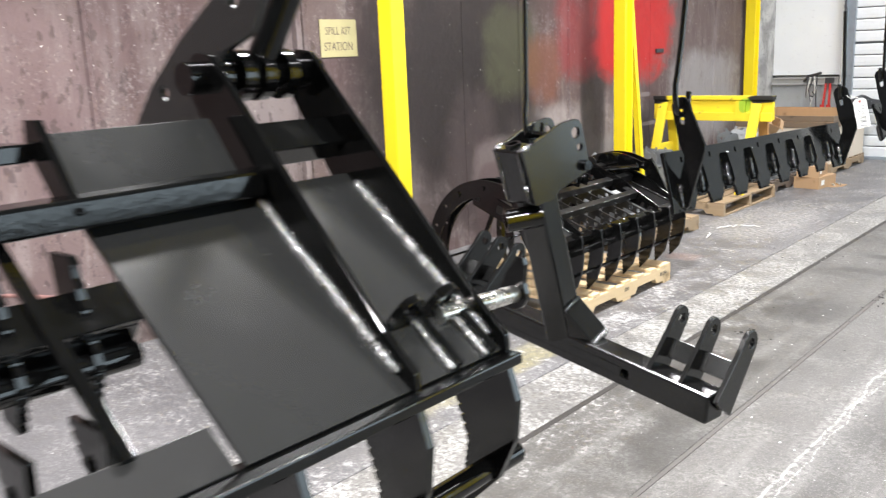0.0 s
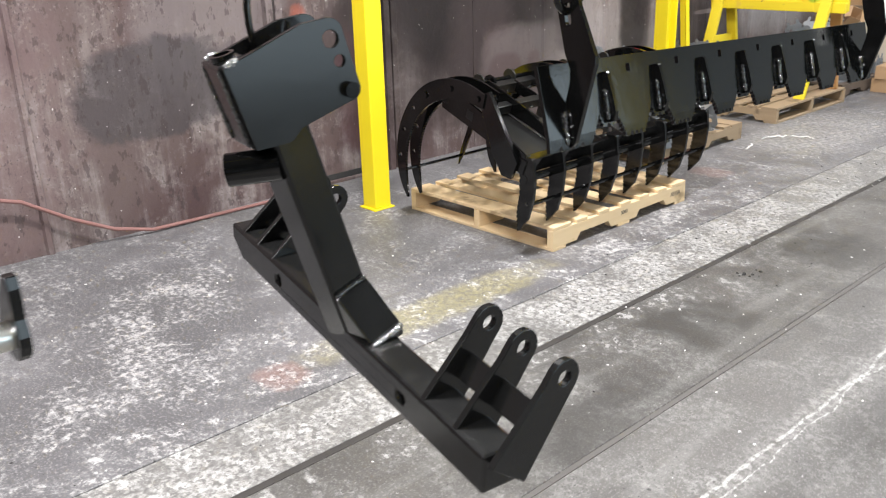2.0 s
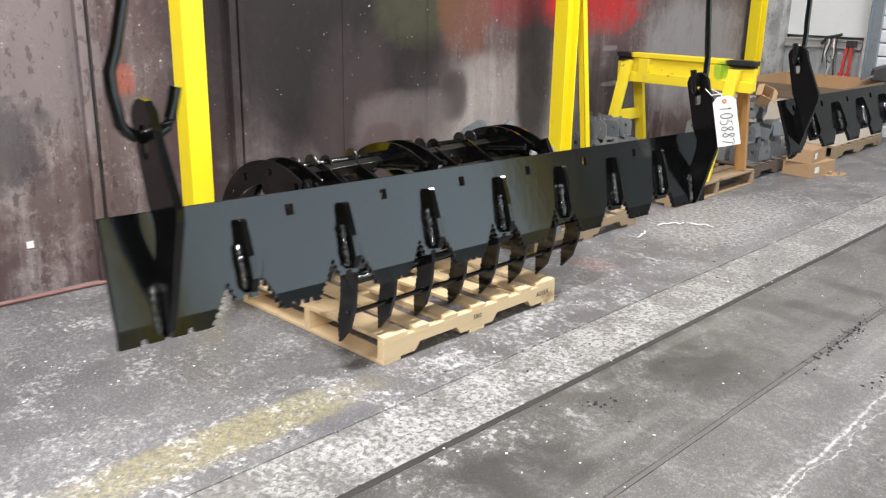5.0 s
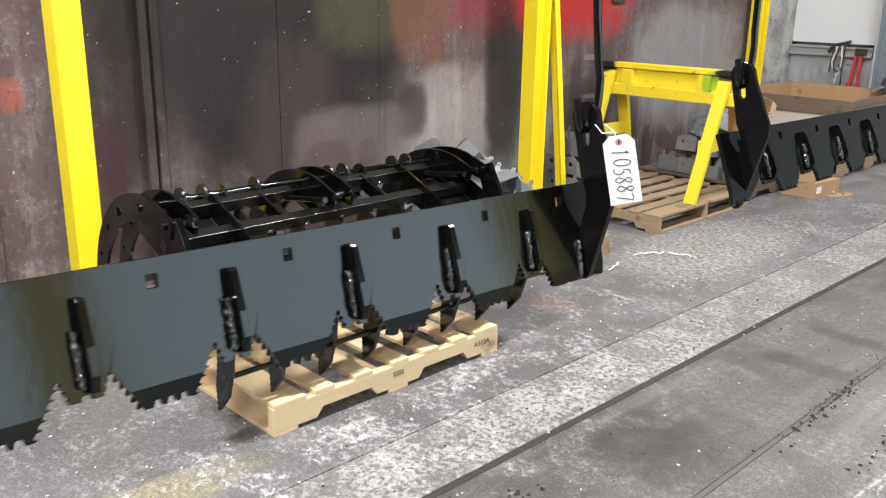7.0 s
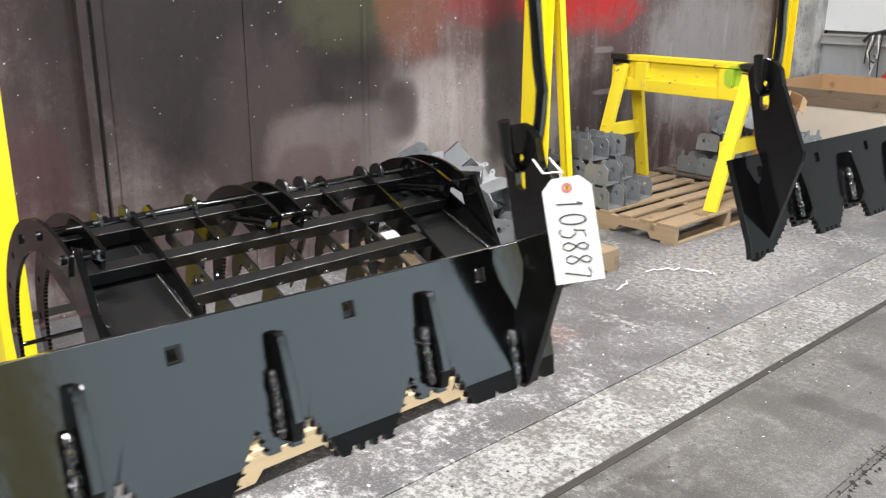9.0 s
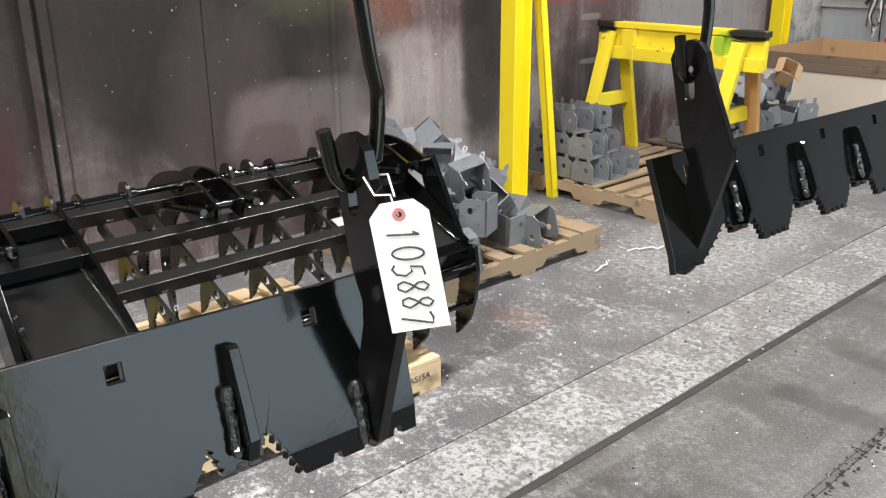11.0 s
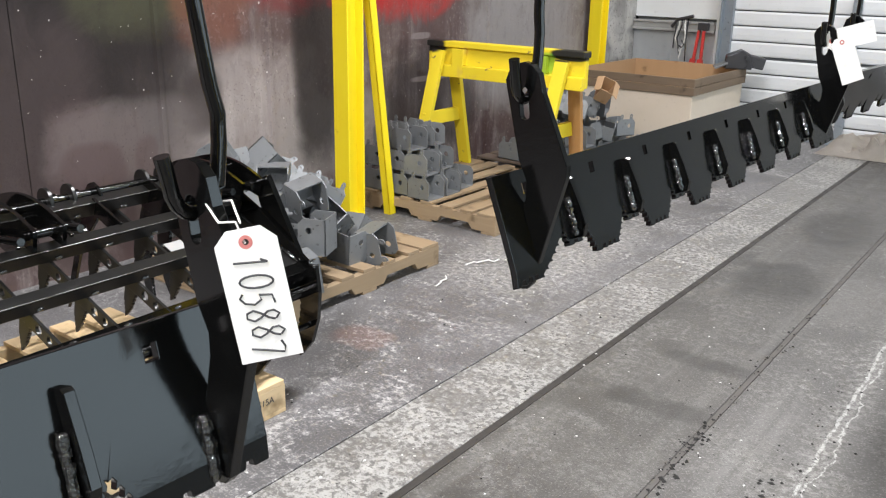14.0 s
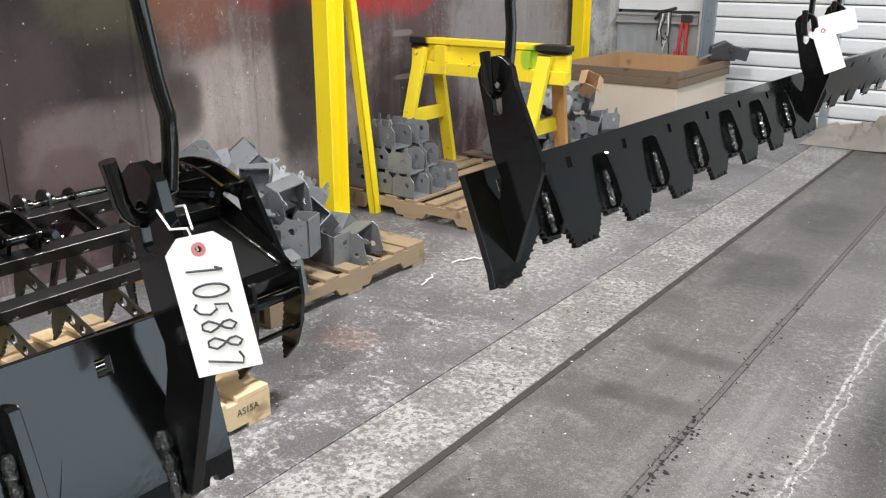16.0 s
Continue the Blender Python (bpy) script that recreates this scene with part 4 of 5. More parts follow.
def hung_grapple():
    base = pose(-1.15, 0.9, 1.5)
    inv = base.inverted()
    ob = thing("hanging_rake_grapple", base, "large glossy black root rake grapple hung from the conveyor", "grapple")
    pf, pb = Vector((-0.775, 1.070)), Vector((-1.10, 1.325))
    d = (pb - pf).normalized()
    nrm = Vector((-d.y, d.x))
    if nrm.y < 0:
        nrm = -nrm
    Lp = (pb - pf).length

    def slope(y):
        return inv @ basis((pf.x, y, pf.y), (d.x, 0, d.y), (nrm.x, 0, nrm.y), (0, -1, 0) if Vector((d.x, 0, d.y)).cross(Vector((nrm.x, 0, nrm.y))).y < 0 else (0, 1, 0))

    for y0, y1 in ((0.525, 0.798), (0.812, 1.001), (-0.47, -0.25)):
        part("panel", box(0.0, Lp, -0.008, 0.0, -(y1 - y0) / 2, (y1 - y0) / 2, slope((y0 + y1) / 2)), DECK, ob, "flat black deck panel", 0.001)
    up_panel = box(0.0, 0.115, -0.008, 0.0, -0.14, 0.14, inv @ basis((-1.09, 0.64, 1.345), (-0.62, 0, 0.78), (0.78, 0, 0.62), (0, -1, 0)))
    part("upper_panel", up_panel, DECK, ob, "", 0.001)
    ridge = [(-1.215, 1.535), (-1.175, 1.530), (-0.825, 1.145), (-0.768, 1.095), (-0.765, 1.060), (-0.80, 1.055), (-1.13, 1.30), (-1.235, 1.46), (-1.245, 1.515)]
    for y in (0.805, 1.008):
        rp = part("ridge_plate", plate(ridge, 0.012, inv @ xz(y), [ring(-1.205, 1.495, 0.02, 14)]), BLACK, ob, "upright deck plate", 0.0028)
        for side in (-1, 1):
            if y > 1 and side == 1:
                continue
            q0, q1 = pf + d * 0.03, pb - d * 0.03
            # highlight along the black weld, painted by the pale seam material
            part("weld", bead(inv @ Vector((q0.x, y + side * 0.009, q0.y + 0.004)), inv @ Vector((q1.x, y + side * 0.009, q1.y + 0.004)), 0.0075), GLINT_WELD, rp, "long rippled weld seam")
    short = [(-1.08, 1.32), (-1.05, 1.34), (-1.135, 1.455), (-1.165, 1.455), (-1.17, 1.42)]
    for y in (0.505, 0.12, -0.25):
        part("gusset", plate(short, 0.012, inv @ xz(y)), BLACK, ob, "", 0.001)
    # cross members along the width
    part("cross_tube", box(-0.03, 0.03, -0.022, 0.022, -0.094, 0.094, inv @ basis((-1.135, 0.9065, 1.385), (-0.7, 0, 0.71), (0.71, 0, 0.7), (0, -1, 0))), BLACK, ob, "", 0.004)
    part("cross_tube", box(-1.110, -1.055, -0.48, 0.798, 1.318, 1.358, inv), BLACK, ob, "", 0.005)
    ang = bmesh.new()
    box(0.235, 0.300, -0.010, 0.0, -0.501, 0.501, slope(0.021), ang)
    box(0.235, 0.245, -0.055, -0.010, -0.501, 0.501, slope(0.021), ang)
    part("angle_bar", ang, BLACK, ob, "", 0.002)
    part("pipe", rod([inv @ Vector((-0.985, -0.48, 1.165)), inv @ Vector((-0.985, 0.52, 1.165))], 0.018, 14), BLACK, ob, "", 0, True)
    part("front_plate", box(0.0, 0.066, -0.012, -0.002, -0.4975, 0.4975, slope(0.0165)), BLACK_DULL, ob, "", 0.002)
    part("front_bar", box(-0.798, -0.748, -0.48, 1.02, 1.048, 1.066, inv), BLACK, ob, "flat front edge bar", 0.003)
    part("rear_bar", box(-1.20, -1.15, -0.48, 0.498, 1.40, 1.425, inv), BLACK, ob, "", 0.003)
    for y in (0.41, 0.17, -0.07):
        part("slope_strip", box(0.06, Lp, -0.004, 0.006, -0.009, 0.009, slope(y)), BLACK, ob, "narrow flat strip", 0.001)
    tine = saw_plate([(-0.865, 1.055), (-0.752, 1.055), (-0.735, 1.0), (-0.742, 0.93), (-0.775, 0.86), (-0.83, 0.805), (-0.885, 0.785)],
                     [(-0.885, 0.785), (-0.845, 0.85), (-0.835, 0.91), (-0.86, 0.99), (-0.865, 1.05)], 5, 0.006)
    for y in (0.99, 0.79, 0.58, 0.37, 0.16, -0.05, -0.26, -0.46):
        part("tine", plate(tine, 0.014, inv @ xz(y)), BLACK, ob, "curved sawtooth rake tine", 0.001)
    part("tie_rod", rod([inv @ Vector((-0.80, -0.47, 0.868)), inv @ Vector((-0.80, 1.065, 0.868))], 0.019, 18), BLACK, ob, "", 0, True)
    for y in (0.462, 0.37, 0.16, -0.05, -0.26):
        g = saw_plate([(-1.05, 1.30), (-1.02, 1.12), (-0.985, 1.11)], [(-0.985, 1.11), (-0.965, 1.17), (-1.0, 1.30)], 5, 0.006)
        part("saw_gusset", plate(g, 0.012, inv @ xz(y), [ring(-1.008, 1.23, 0.013), ring(-1.0, 1.17, 0.012)]), BLACK, ob, "sawtooth gusset with round holes", 0.001)
        lowg = saw_plate([(-0.99, 1.11), (-0.90, 1.11), (-0.905, 1.03)], [(-0.905, 1.03), (-0.94, 1.0), (-0.97, 1.05), (-0.99, 1.10)], 3, 0.006)
        part("saw_gusset", plate(lowg, 0.012, inv @ xz(y - 0.03), [ring(-0.945, 1.06, 0.013)]), BLACK, ob, "sawtooth gusset with round holes", 0.001)
    # pin lugs at the front and the bright pin
    for y in (0.868, 0.945):
        lug = [(-0.032, 0.0), (-0.028, 0.022)] + [(0.024 * math.cos(math.pi * (1 - k / 8)), 0.032 + 0.024 * math.sin(math.pi * k / 8)) for k in range(9)] + [(0.028, 0.022), (0.032, 0.0)]
        ml = slope(y)
        ax = [ml.to_3x3() @ Vector(q) for q in ((0, 0, 1), (0, 1, 0), (1, 0, 0))]
        part("lug", plate(lug, 0.014, basis(ml @ Vector((0.104, 0.0, 0.0)), *ax), [ring(0.0, 0.032, 0.010, 12)]), BLACK, ob, "rounded lug with a pin hole", 0.001)
        fb = part("flat_bar", box(0.0, 0.105, 0.0, 0.016, -0.006, 0.006, slope(y + 0.028)), BLACK, ob, "", 0.001)
        part("weld", bead(slope(y + 0.018) @ Vector((0.0, 0.004, 0)), slope(y + 0.018) @ Vector((0.10, 0.004, 0)), 0.007), GLINT_WELD, fb)
    part("pin", rod([inv @ Vector((-0.840, 0.93, 1.131)), inv @ Vector((-0.850, 1.135, 1.115))], 0.0150, 20), BRIGHT, ob, "bright unpainted steel pin", 0, True)
    flag = [(0.028 * math.cos(i * math.pi / 8), -0.028 * math.sin(i * math.pi / 8)) for i in range(-1, 10)] + [(-0.023, 0.03), (-0.009, 0.066), (0.003, 0.069), (0.010, 0.058), (0.016, 0.026)]
    part("pin_flag", plate(flag, 0.012, inv @ basis((-0.852, 1.142, 1.115), (0.96, 0.0, -0.28), (0.28, 0, 0.96), (0, -1, 0))), BLACK, ob, "black pin keeper plate", 0.001)
    # clamp arm and cylinder eye at the top
    clamp = [(-1.17, 1.535), (-1.10, 1.56), (-1.06, 1.62), (-1.09, 1.675), (-1.18, 1.625), (-1.30, 1.555), (-1.40, 1.480), (-1.465, 1.410), (-1.50, 1.30), (-1.50, 1.18),
             (-1.485, 1.18), (-1.46, 1.30), (-1.40, 1.36), (-1.28, 1.41)]
    part("clamp_plate", plate(clamp, 0.014, inv @ xz(0.835), [ring(-1.14, 1.61, 0.012), ring(-1.36, 1.47, 0.014)]), DECK, ob, "broad curved clamp plate", 0.001)
    part("pivot_tube", rod([inv @ Vector((-1.205, 0.77, 1.495)), inv @ Vector((-1.205, 1.04, 1.495))], 0.026, 18), BLACK, ob, "", 0, True)
    for y in (0.86, 0.90, 0.95):
        part("collar", tube(inv @ Vector((-1.205, y, 1.495)), inv @ Vector((-1.205, y + 0.022, 1.495)), 0.042, 0.02), BLACK, ob, "", 0, True)
    part("cylinder_rod", rod([inv @ Vector((-1.205, 0.91, 1.50)), inv @ Vector((-1.16, 0.95, 1.62)), inv @ Vector((-1.10, 1.0, 1.80))], 0.026, 14), BLACK, ob, "", 0, True)
    hook(-1.12, 0.985, 1.76, 1)
    return ob


hung_grapple()


def pallet_grapple():
    base = pose(-2.85, 4.55, 0.14)
    inv = base.inverted()
    ob = thing("rake_grapple", base, "glossy black root rake grapple standing on a new pallet", "grapple")
    Ya, Yb = 3.80, 5.28
    pf, pb = Vector((-2.575, 0.485)), Vector((-3.11, 0.690))
    d = (pb - pf).normalized()
    nrm = Vector((-d.y, d.x))
    if nrm.y < 0:
        nrm = -nrm
    Lp = (pb - pf).length
    third = Vector((d.x, 0, d.y)).cross(Vector((nrm.x, 0, nrm.y)))

    def slope(y):
        return inv @ basis((pf.x, y, pf.y), (d.x, 0, d.y), (nrm.x, 0, nrm.y), third)

    # front tines and their tie rod
    tine = saw_plate([(-2.605, 0.490), (-2.525, 0.495), (-2.512, 0.40), (-2.522, 0.30), (-2.555, 0.20), (-2.615, 0.132)],
                     [(-2.622, 0.132), (-2.626, 0.22), (-2.608, 0.32), (-2.606, 0.43)], 4, 0.009)
    for i in range(8):
        part("tine", plate(tine, 0.016, inv @ xz(Ya + 0.01 + i * (Yb - Ya - 0.02) / 7)), BLACK, ob, "curved sawtooth rake tine", 0.001)
    part("tie_rod", rod([inv @ Vector((-2.562, Ya, 0.268)), inv @ Vector((-2.562, Yb, 0.268))], 0.010, 10), BLACK, ob, "", 0, True)
    part("front_rail", rod([inv @ Vector((-2.578, Ya, 0.392)), inv @ Vector((-2.578, Yb, 0.392))], 0.020, 14), BLACK, ob, "thick round rail behind the tines", 0, True)
    part("front_bar", box(-0.018, 0.03, -0.072, 0.0, -(Yb - Ya) / 2 - 0.006, (Yb - Ya) / 2 + 0.006, slope((Ya + Yb) / 2)), BLACK, ob, "", 0.003)
    # deck bars on edge
    for s, h, half in ((0.19, 0.046, 0.465), (0.385, 0.046, 0.74), (0.56, 0.05, 0.74)):
        part("deck_bar", box(s - 0.022, s + 0.022, 0.0, h, -half, half, slope((Ya + Yb) / 2)), BLACK_DULL, ob, "flat cross bar", 0.002)
    # end panels and upright plates
    for y0, y1 in ((3.815, 4.065), (5.015, 5.265)):
        pn = part("panel", box(0.02, Lp, -0.02, -0.012, -(y1 - y0) / 2, (y1 - y0) / 2, slope((y0 + y1) / 2)), BLACK_DULL, ob, "solid end deck panel", 0.001)
        for y in (y0, y1):
            part("weld", bead(slope(y) @ Vector((0.04, -0.006, 0)), slope(y) @ Vector((Lp - 0.05, -0.006, 0)), 0.005), WELD, pn)
    side = [(0.0, -0.04), (0.0, 0.02), (0.28, 0.07), (Lp - 0.02, 0.085), (Lp + 0.02, 0.05), (Lp, -0.03)]
    for y in (3.806, 4.075, 5.005, 5.274):
        part("side_plate", plate(side, 0.011, slope(y)), BLACK, ob, "upright deck plate", 0.001)
    # slotted gussets between the bars
    gus = [(0.0, -0.045), (0.0, 0.0), (Lp, 0.0), (Lp, -0.045)]
    for i in range(5):
        y = 4.20 + i * 0.17
        holes = [ring(0.07, -0.02, 0.013), ring(0.125, -0.022, 0.016), ring(0.255, -0.02, 0.015), ring(0.315, -0.022, 0.013), ring(0.46, -0.022, 0.015)]
        part("holed_gusset", plate(gus, 0.010, slope(y), holes), BLACK_DULL, ob, "gusset with round lightening holes", 0.001)
        teeth = saw_plate([(0.03, -0.045), (0.09, -0.045), (0.085, -0.10)], [(0.085, -0.10), (0.065, -0.16), (0.045, -0.12), (0.03, -0.05)], 4, 0.004)
        for s in (0.14, 0.34):
            part("inner_tooth", plate([(p[0] + s, p[1]) for p in teeth], 0.010, slope(y + 0.004)), BLACK_DULL, ob, "short inner sawtooth", 0.001)
    for i in range(4):
        y = 4.285 + i * 0.17
        part("slant_gusset", box(0.40, 0.56, 0.0, 0.055, -0.005, 0.005, slope(y)), BLACK, ob, "", 0.001)
    random.seed(8)
    for y in (3.806, 4.075, 4.20, 4.37, 4.54, 4.71, 4.88, 5.005, 5.274):
        for s in (0.0, 0.165, 0.215, 0.36, 0.41, 0.535):
            q = slope(y) @ Vector((s, 0.012, 0.009))
            part("weld", bead(q, q + Vector((0.0, 0.022, 0.002)), 0.0055), WELD, ob)
    for i in range(8):
        y = Ya + 0.01 + i * (Yb - Ya - 0.02) / 7
        tn = [o for o in ob.children if o.name.startswith("tine")][i]
        for x, z in ((-2.530, 0.492), (-2.562, 0.276)):
            part("weld", bead(inv @ Vector((x, y - 0.014, z)), inv @ Vector((x, y + 0.014, z)), 0.006), WELD, tn)
    # clamp arms
    mid = [(-2.80, 0.725), (-2.93, 0.765), (-3.06, 0.765), (-3.19, 0.725), (-3.30, 0.640), (-3.38, 0.520), (-3.415, 0.380), (-3.405, 0.250), (-3.375, 0.155)]
    wide = [0.034, 0.044, 0.050, 0.050, 0.046, 0.042, 0.036, 0.028, 0.004]
    pins = mid[3:7]
    for _ in range(2):
        for row in (mid, wide):
            bent = [row[0]]
            for p, q in zip(row, row[1:]):
                if row is wide:
                    bent += [p * 0.75 + q * 0.25, p * 0.25 + q * 0.75]
                else:
                    bent += [(p[0] * 0.75 + q[0] * 0.25, p[1] * 0.75 + q[1] * 0.25), (p[0] * 0.25 + q[0] * 0.75, p[1] * 0.25 + q[1] * 0.75)]
            row[:] = bent + [row[-1]]
    outer, inner, mids = [], [], []
    for i, p in enumerate(mid):
        t = (Vector(mid[min(i + 1, len(mid) - 1)]) - Vector(mid[max(i - 1, 0)])).normalized()
        n = Vector((t.y, -t.x))
        n = n if n.dot(Vector(p) - Vector((-3.05, 0.4))) > 0 else -n
        outer.append(tuple(Vector(p) + n * wide[i]))
        inner.append(tuple(Vector(p) - n * wide[i]))
    arm = outer + saw_plate([], list(reversed(inner[16:])), 2, 0.005) + list(reversed(inner[:16]))
    holes = [ring(x, z, 0.012) for x, z in pins] + [ring(-2.83, 0.738, 0.013)]
    for y in (3.775, 3.865, 4.44, 4.53, 5.19, 5.28):
        part("clamp_arm", plate(arm, 0.013, inv @ xz(y), holes), BLACK, ob, "curved clamp arm with sawteeth and holes", 0.001)
    for y in (3.82, 4.485, 5.235):
        for x, z in ((-2.84, 0.735), (-3.02, 0.765), (-3.20, 0.715)):
            part("spacer", rod([inv @ Vector((x, y - 0.06, z)), inv @ Vector((x, y + 0.06, z))], 0.014, 12), BLACK, ob, "", 0, True)
    lug = [(-3.09, 0.68), (-3.085, 0.74), (-3.105, 0.765), (-3.13, 0.775), (-3.155, 0.765), (-3.175, 0.74), (-3.23, 0.62), (-3.36, 0.33), (-3.375, 0.26), (-3.33, 0.33), (-3.24, 0.52)]
    for y in (4.15, 4.83):
        part("clamp_tine", plate(lug, 0.012, inv @ xz(y), [ring(-3.13, 0.738, 0.012), ring(-3.2, 0.60, 0.012)]), BLACK, ob, "single clamp tine", 0.001)
    eye = [(-3.165, 0.66)] + [(-3.13 + 0.042 * math.cos(math.pi * (1 - k / 10)), 0.745 + 0.042 * math.sin(math.pi * k / 10)) for k in range(11)] + [(-3.085, 0.66)]
    for y in (3.98, 4.07, 4.30, 4.66, 4.74, 5.02, 5.10):
        part("pivot_lug", plate(eye, 0.012, inv @ xz(y), [ring(-3.13, 0.705, 0.010)]), BLACK_DULL, ob, "rounded pivot lug", 0.001)
        part("collar", tube(inv @ Vector((-3.13, y + 0.008, 0.738)), inv @ Vector((-3.13, y + 0.032, 0.738)), 0.024, 0.012, 16), BLACK, ob, "", 0, True)
    part("pivot_rod", rod([inv @ Vector((-3.13, 3.77, 0.738)), inv @ Vector((-3.13, 5.29, 0.738))], 0.016, 14), BLACK, ob, "", 0, True)
    part("lower_rod", rod([inv @ Vector((-3.395, 3.77, 0.30)), inv @ Vector((-3.395, 5.29, 0.30))], 0.008, 10), BLACK, ob, "", 0, True)
    part("label_plate", box(0.215, 0.30, 0.004, 0.006, -0.033, 0.033, slope(4.925)), GIRT, ob, "small pale grey label")
    # box arms from the pivots down to the front
    strut = [(-2.775, 0.775), (-2.845, 0.745), (-2.76, 0.50), (-2.70, 0.395), (-2.64, 0.385), (-2.60, 0.47)]
    for y in (3.80, 5.28):
        part("arm_plate", plate(strut, 0.022, inv @ xz(y - 0.012 if y < 4 else y + 0.012)), BLACK, ob, "slanting end arm", 0.002)
    for y in (3.86, 4.40, 4.58, 5.15, 5.24):
        part("strut", rod([inv @ Vector((-3.06, y, 0.70)), inv @ Vector((-2.80, y, 0.735))], 0.012, 10), BLACK, ob, "", 0, True)
    return ob


pallet_grapple()


# ---- pallets ----
def pallet(x0, y0, x1, y1, across, along, label, group="pallets", stamp="", turned=False):
    """A wooden pallet with deck boards along x, stringers along y, its corner at x0, y0."""
    w, l = (y1 - y0, x1 - x0) if turned else (x1 - x0, y1 - y0)
    ob = thing("pallet", pose(x1, y0, 0, 0, 0, 90) if turned else pose(x0, y0, 0), label, "pallet", group)
    for s in (0.019, w / 2, w - 0.019):
        out = [(0, 0.016), (0.16 * l, 0.016), (0.185 * l, 0.052), (0.38 * l, 0.052), (0.405 * l, 0.016), (0.595 * l, 0.016), (0.62 * l, 0.052), (0.815 * l, 0.052), (0.84 * l, 0.016), (l, 0.016), (l, 0.105), (0, 0.105)]
        part("stringer", plate(out, 0.038, basis((s, 0, 0), (0, 1, 0), (0, 0, 1), (1, 0, 0))), along, ob, "", 0.002)
    rows = [(0.0, 0.14)] + [(0.14 + (l - 0.28) * (i + 0.5) / 5 - 0.045 + random.uniform(-0.012, 0.012), 0.09) for i in range(5)] + [(l - 0.14, 0.14)]
    for y, h in rows:
        k = pose(w / 2, y + h / 2, 0.114, 0, 0, random.uniform(-0.6, 0.6))
        part("deck_board", box(-w / 2, w / 2, -h / 2 + 0.002, h / 2 - 0.002, -0.0085, 0.0085, k), across, ob, "", 0.002)
    for y in (0.05, l / 2, l - 0.05):
        part("bottom_board", box(0, w, y - 0.05, y + 0.05, 0.0, 0.0155), across, ob, "", 0.002)
    if stamp:
        text_mesh(stamp, 0.034, basis((w + 0.0008, l - 0.1, 0.066), (0, 1, 0), (0, 0, 1), (1, 0, 0)), INK, "stamp", ob)
        text_mesh("5202", 0.028, basis((w + 0.0008, l * 0.5, 0.07), (0, 1, 0), (0, 0, 1), (1, 0, 0)), INK, "stamp", ob)
    return ob


random.seed(11)
pallet(-3.575, 3.965, -2.535, 5.11, PINE_X, PINE_Y, "new pale pine pallet with stamped stringers under a grapple", stamp="AS15A")
pallet(-4.12, 5.62, -3.075, 6.70, OLD_X, OLD_Y, "weathered wooden pallet under a heap of steel brackets")
pallet(-4.16, 7.29, -3.115, 8.50, OLD_X, OLD_Y, "weathered wooden pallet carrying stacked brackets and a sawhorse", turned=True)
pallet(-4.16, 8.60, -3.19, 9.62, GREY_X, GREY_X, "dark dirty pallet under loosely stacked brackets")
pallet(-4.2, 10.10, -3.09, 11.33, OLD_X, OLD_Y, "weathered wooden pallet under a cream crate")


# ---- steel brackets ----
def bracket():
    """A folded steel channel with holed cheeks and two hooked tabs; its base sits on z = 0, its channel runs along x."""
    ob = thing("steel_bracket", Matrix(), "bare grey folded steel bracket with holed cheeks", "bracket", "steel brackets")
    t = 0.006
    part("base", box(-0.085, 0.085, -0.075, 0.075, 0, t), RAW, ob)
    cheek = [(-0.085, 0.0), (0.085, 0.0), (0.085, 0.105), (0.06, 0.13), (-0.06, 0.13), (-0.085, 0.105)]
    for s in (-1, 1):
        part("cheek", plate(cheek, t, basis((0, s * 0.072, 0), (1, 0, 0), (0, 0, 1), (0, -1, 0)), [ring(0.03, 0.078, 0.016, 12)]), RAW, ob)
    part("end_plate", box(-0.085, -0.079, -0.069, 0.069, t, 0.10), RAW, ob)
    tab = [(-0.012, 0.0), (0.012, 0.0), (0.014, 0.03), (0.008, 0.042), (-0.004, 0.04), (-0.012, 0.028)]
    for s in (-0.045, 0.045):
        part("tab", plate(tab, 0.005, basis((s, -0.072, 0.126), (1, 0, 0), (0, 0, 1), (0, -1, 0)), [ring(0.0, 0.024, 0.005, 8)]), RAW, ob)
    return ob


first = bracket()
random.seed(21)
places = []
# neat stack
for j in range(3):
    for i in range(2):
        places.append(pose(-3.69 - 0.185 * j, 7.375 + 0.172 * i + 0.01 * j, 0.123, 0, 0, random.uniform(-4, 4)))
places += [pose(-3.72, 7.73, 0.123, 0, 0, 4), pose(-3.91, 7.73, 0.123, 0, 0, -3)]
for j in range(3):
    places.append(pose(-3.76 - 0.185 * j, 7.42 + 0.02 * j, 0.256, 0, 0, random.uniform(-8, 8)))
places += [pose(-3.80, 7.62, 0.256, 0, 0, 6), pose(-4.0, 7.62, 0.256, 0, 0, -5)]
places += [pose(-3.90, 7.47, 0.389, 0, 0, -6), pose(-4.08, 7.50, 0.389, 0, 0, 5), pose(-3.90, 7.66, 0.389, 0, 0, 10), pose(-4.08, 7.68, 0.389, 0, 0, -8)]
# loose stack further on
for j in range(4):
    for i in range(5):
        places.append(pose(-3.32 - 0.2 * j + random.uniform(-0.02, 0.02), 8.72 + 0.185 * i, 0.123, 0, 0, random.choice((0, 90, 180)) + random.uniform(-9, 9)))
for j in range(3):
    for i in range(4):
        places.append(pose(-3.42 - 0.21 * j + random.uniform(-0.03, 0.03), 8.82 + 0.2 * i, 0.27, random.choice((0, 0, 12)), 0, random.uniform(0, 360)))
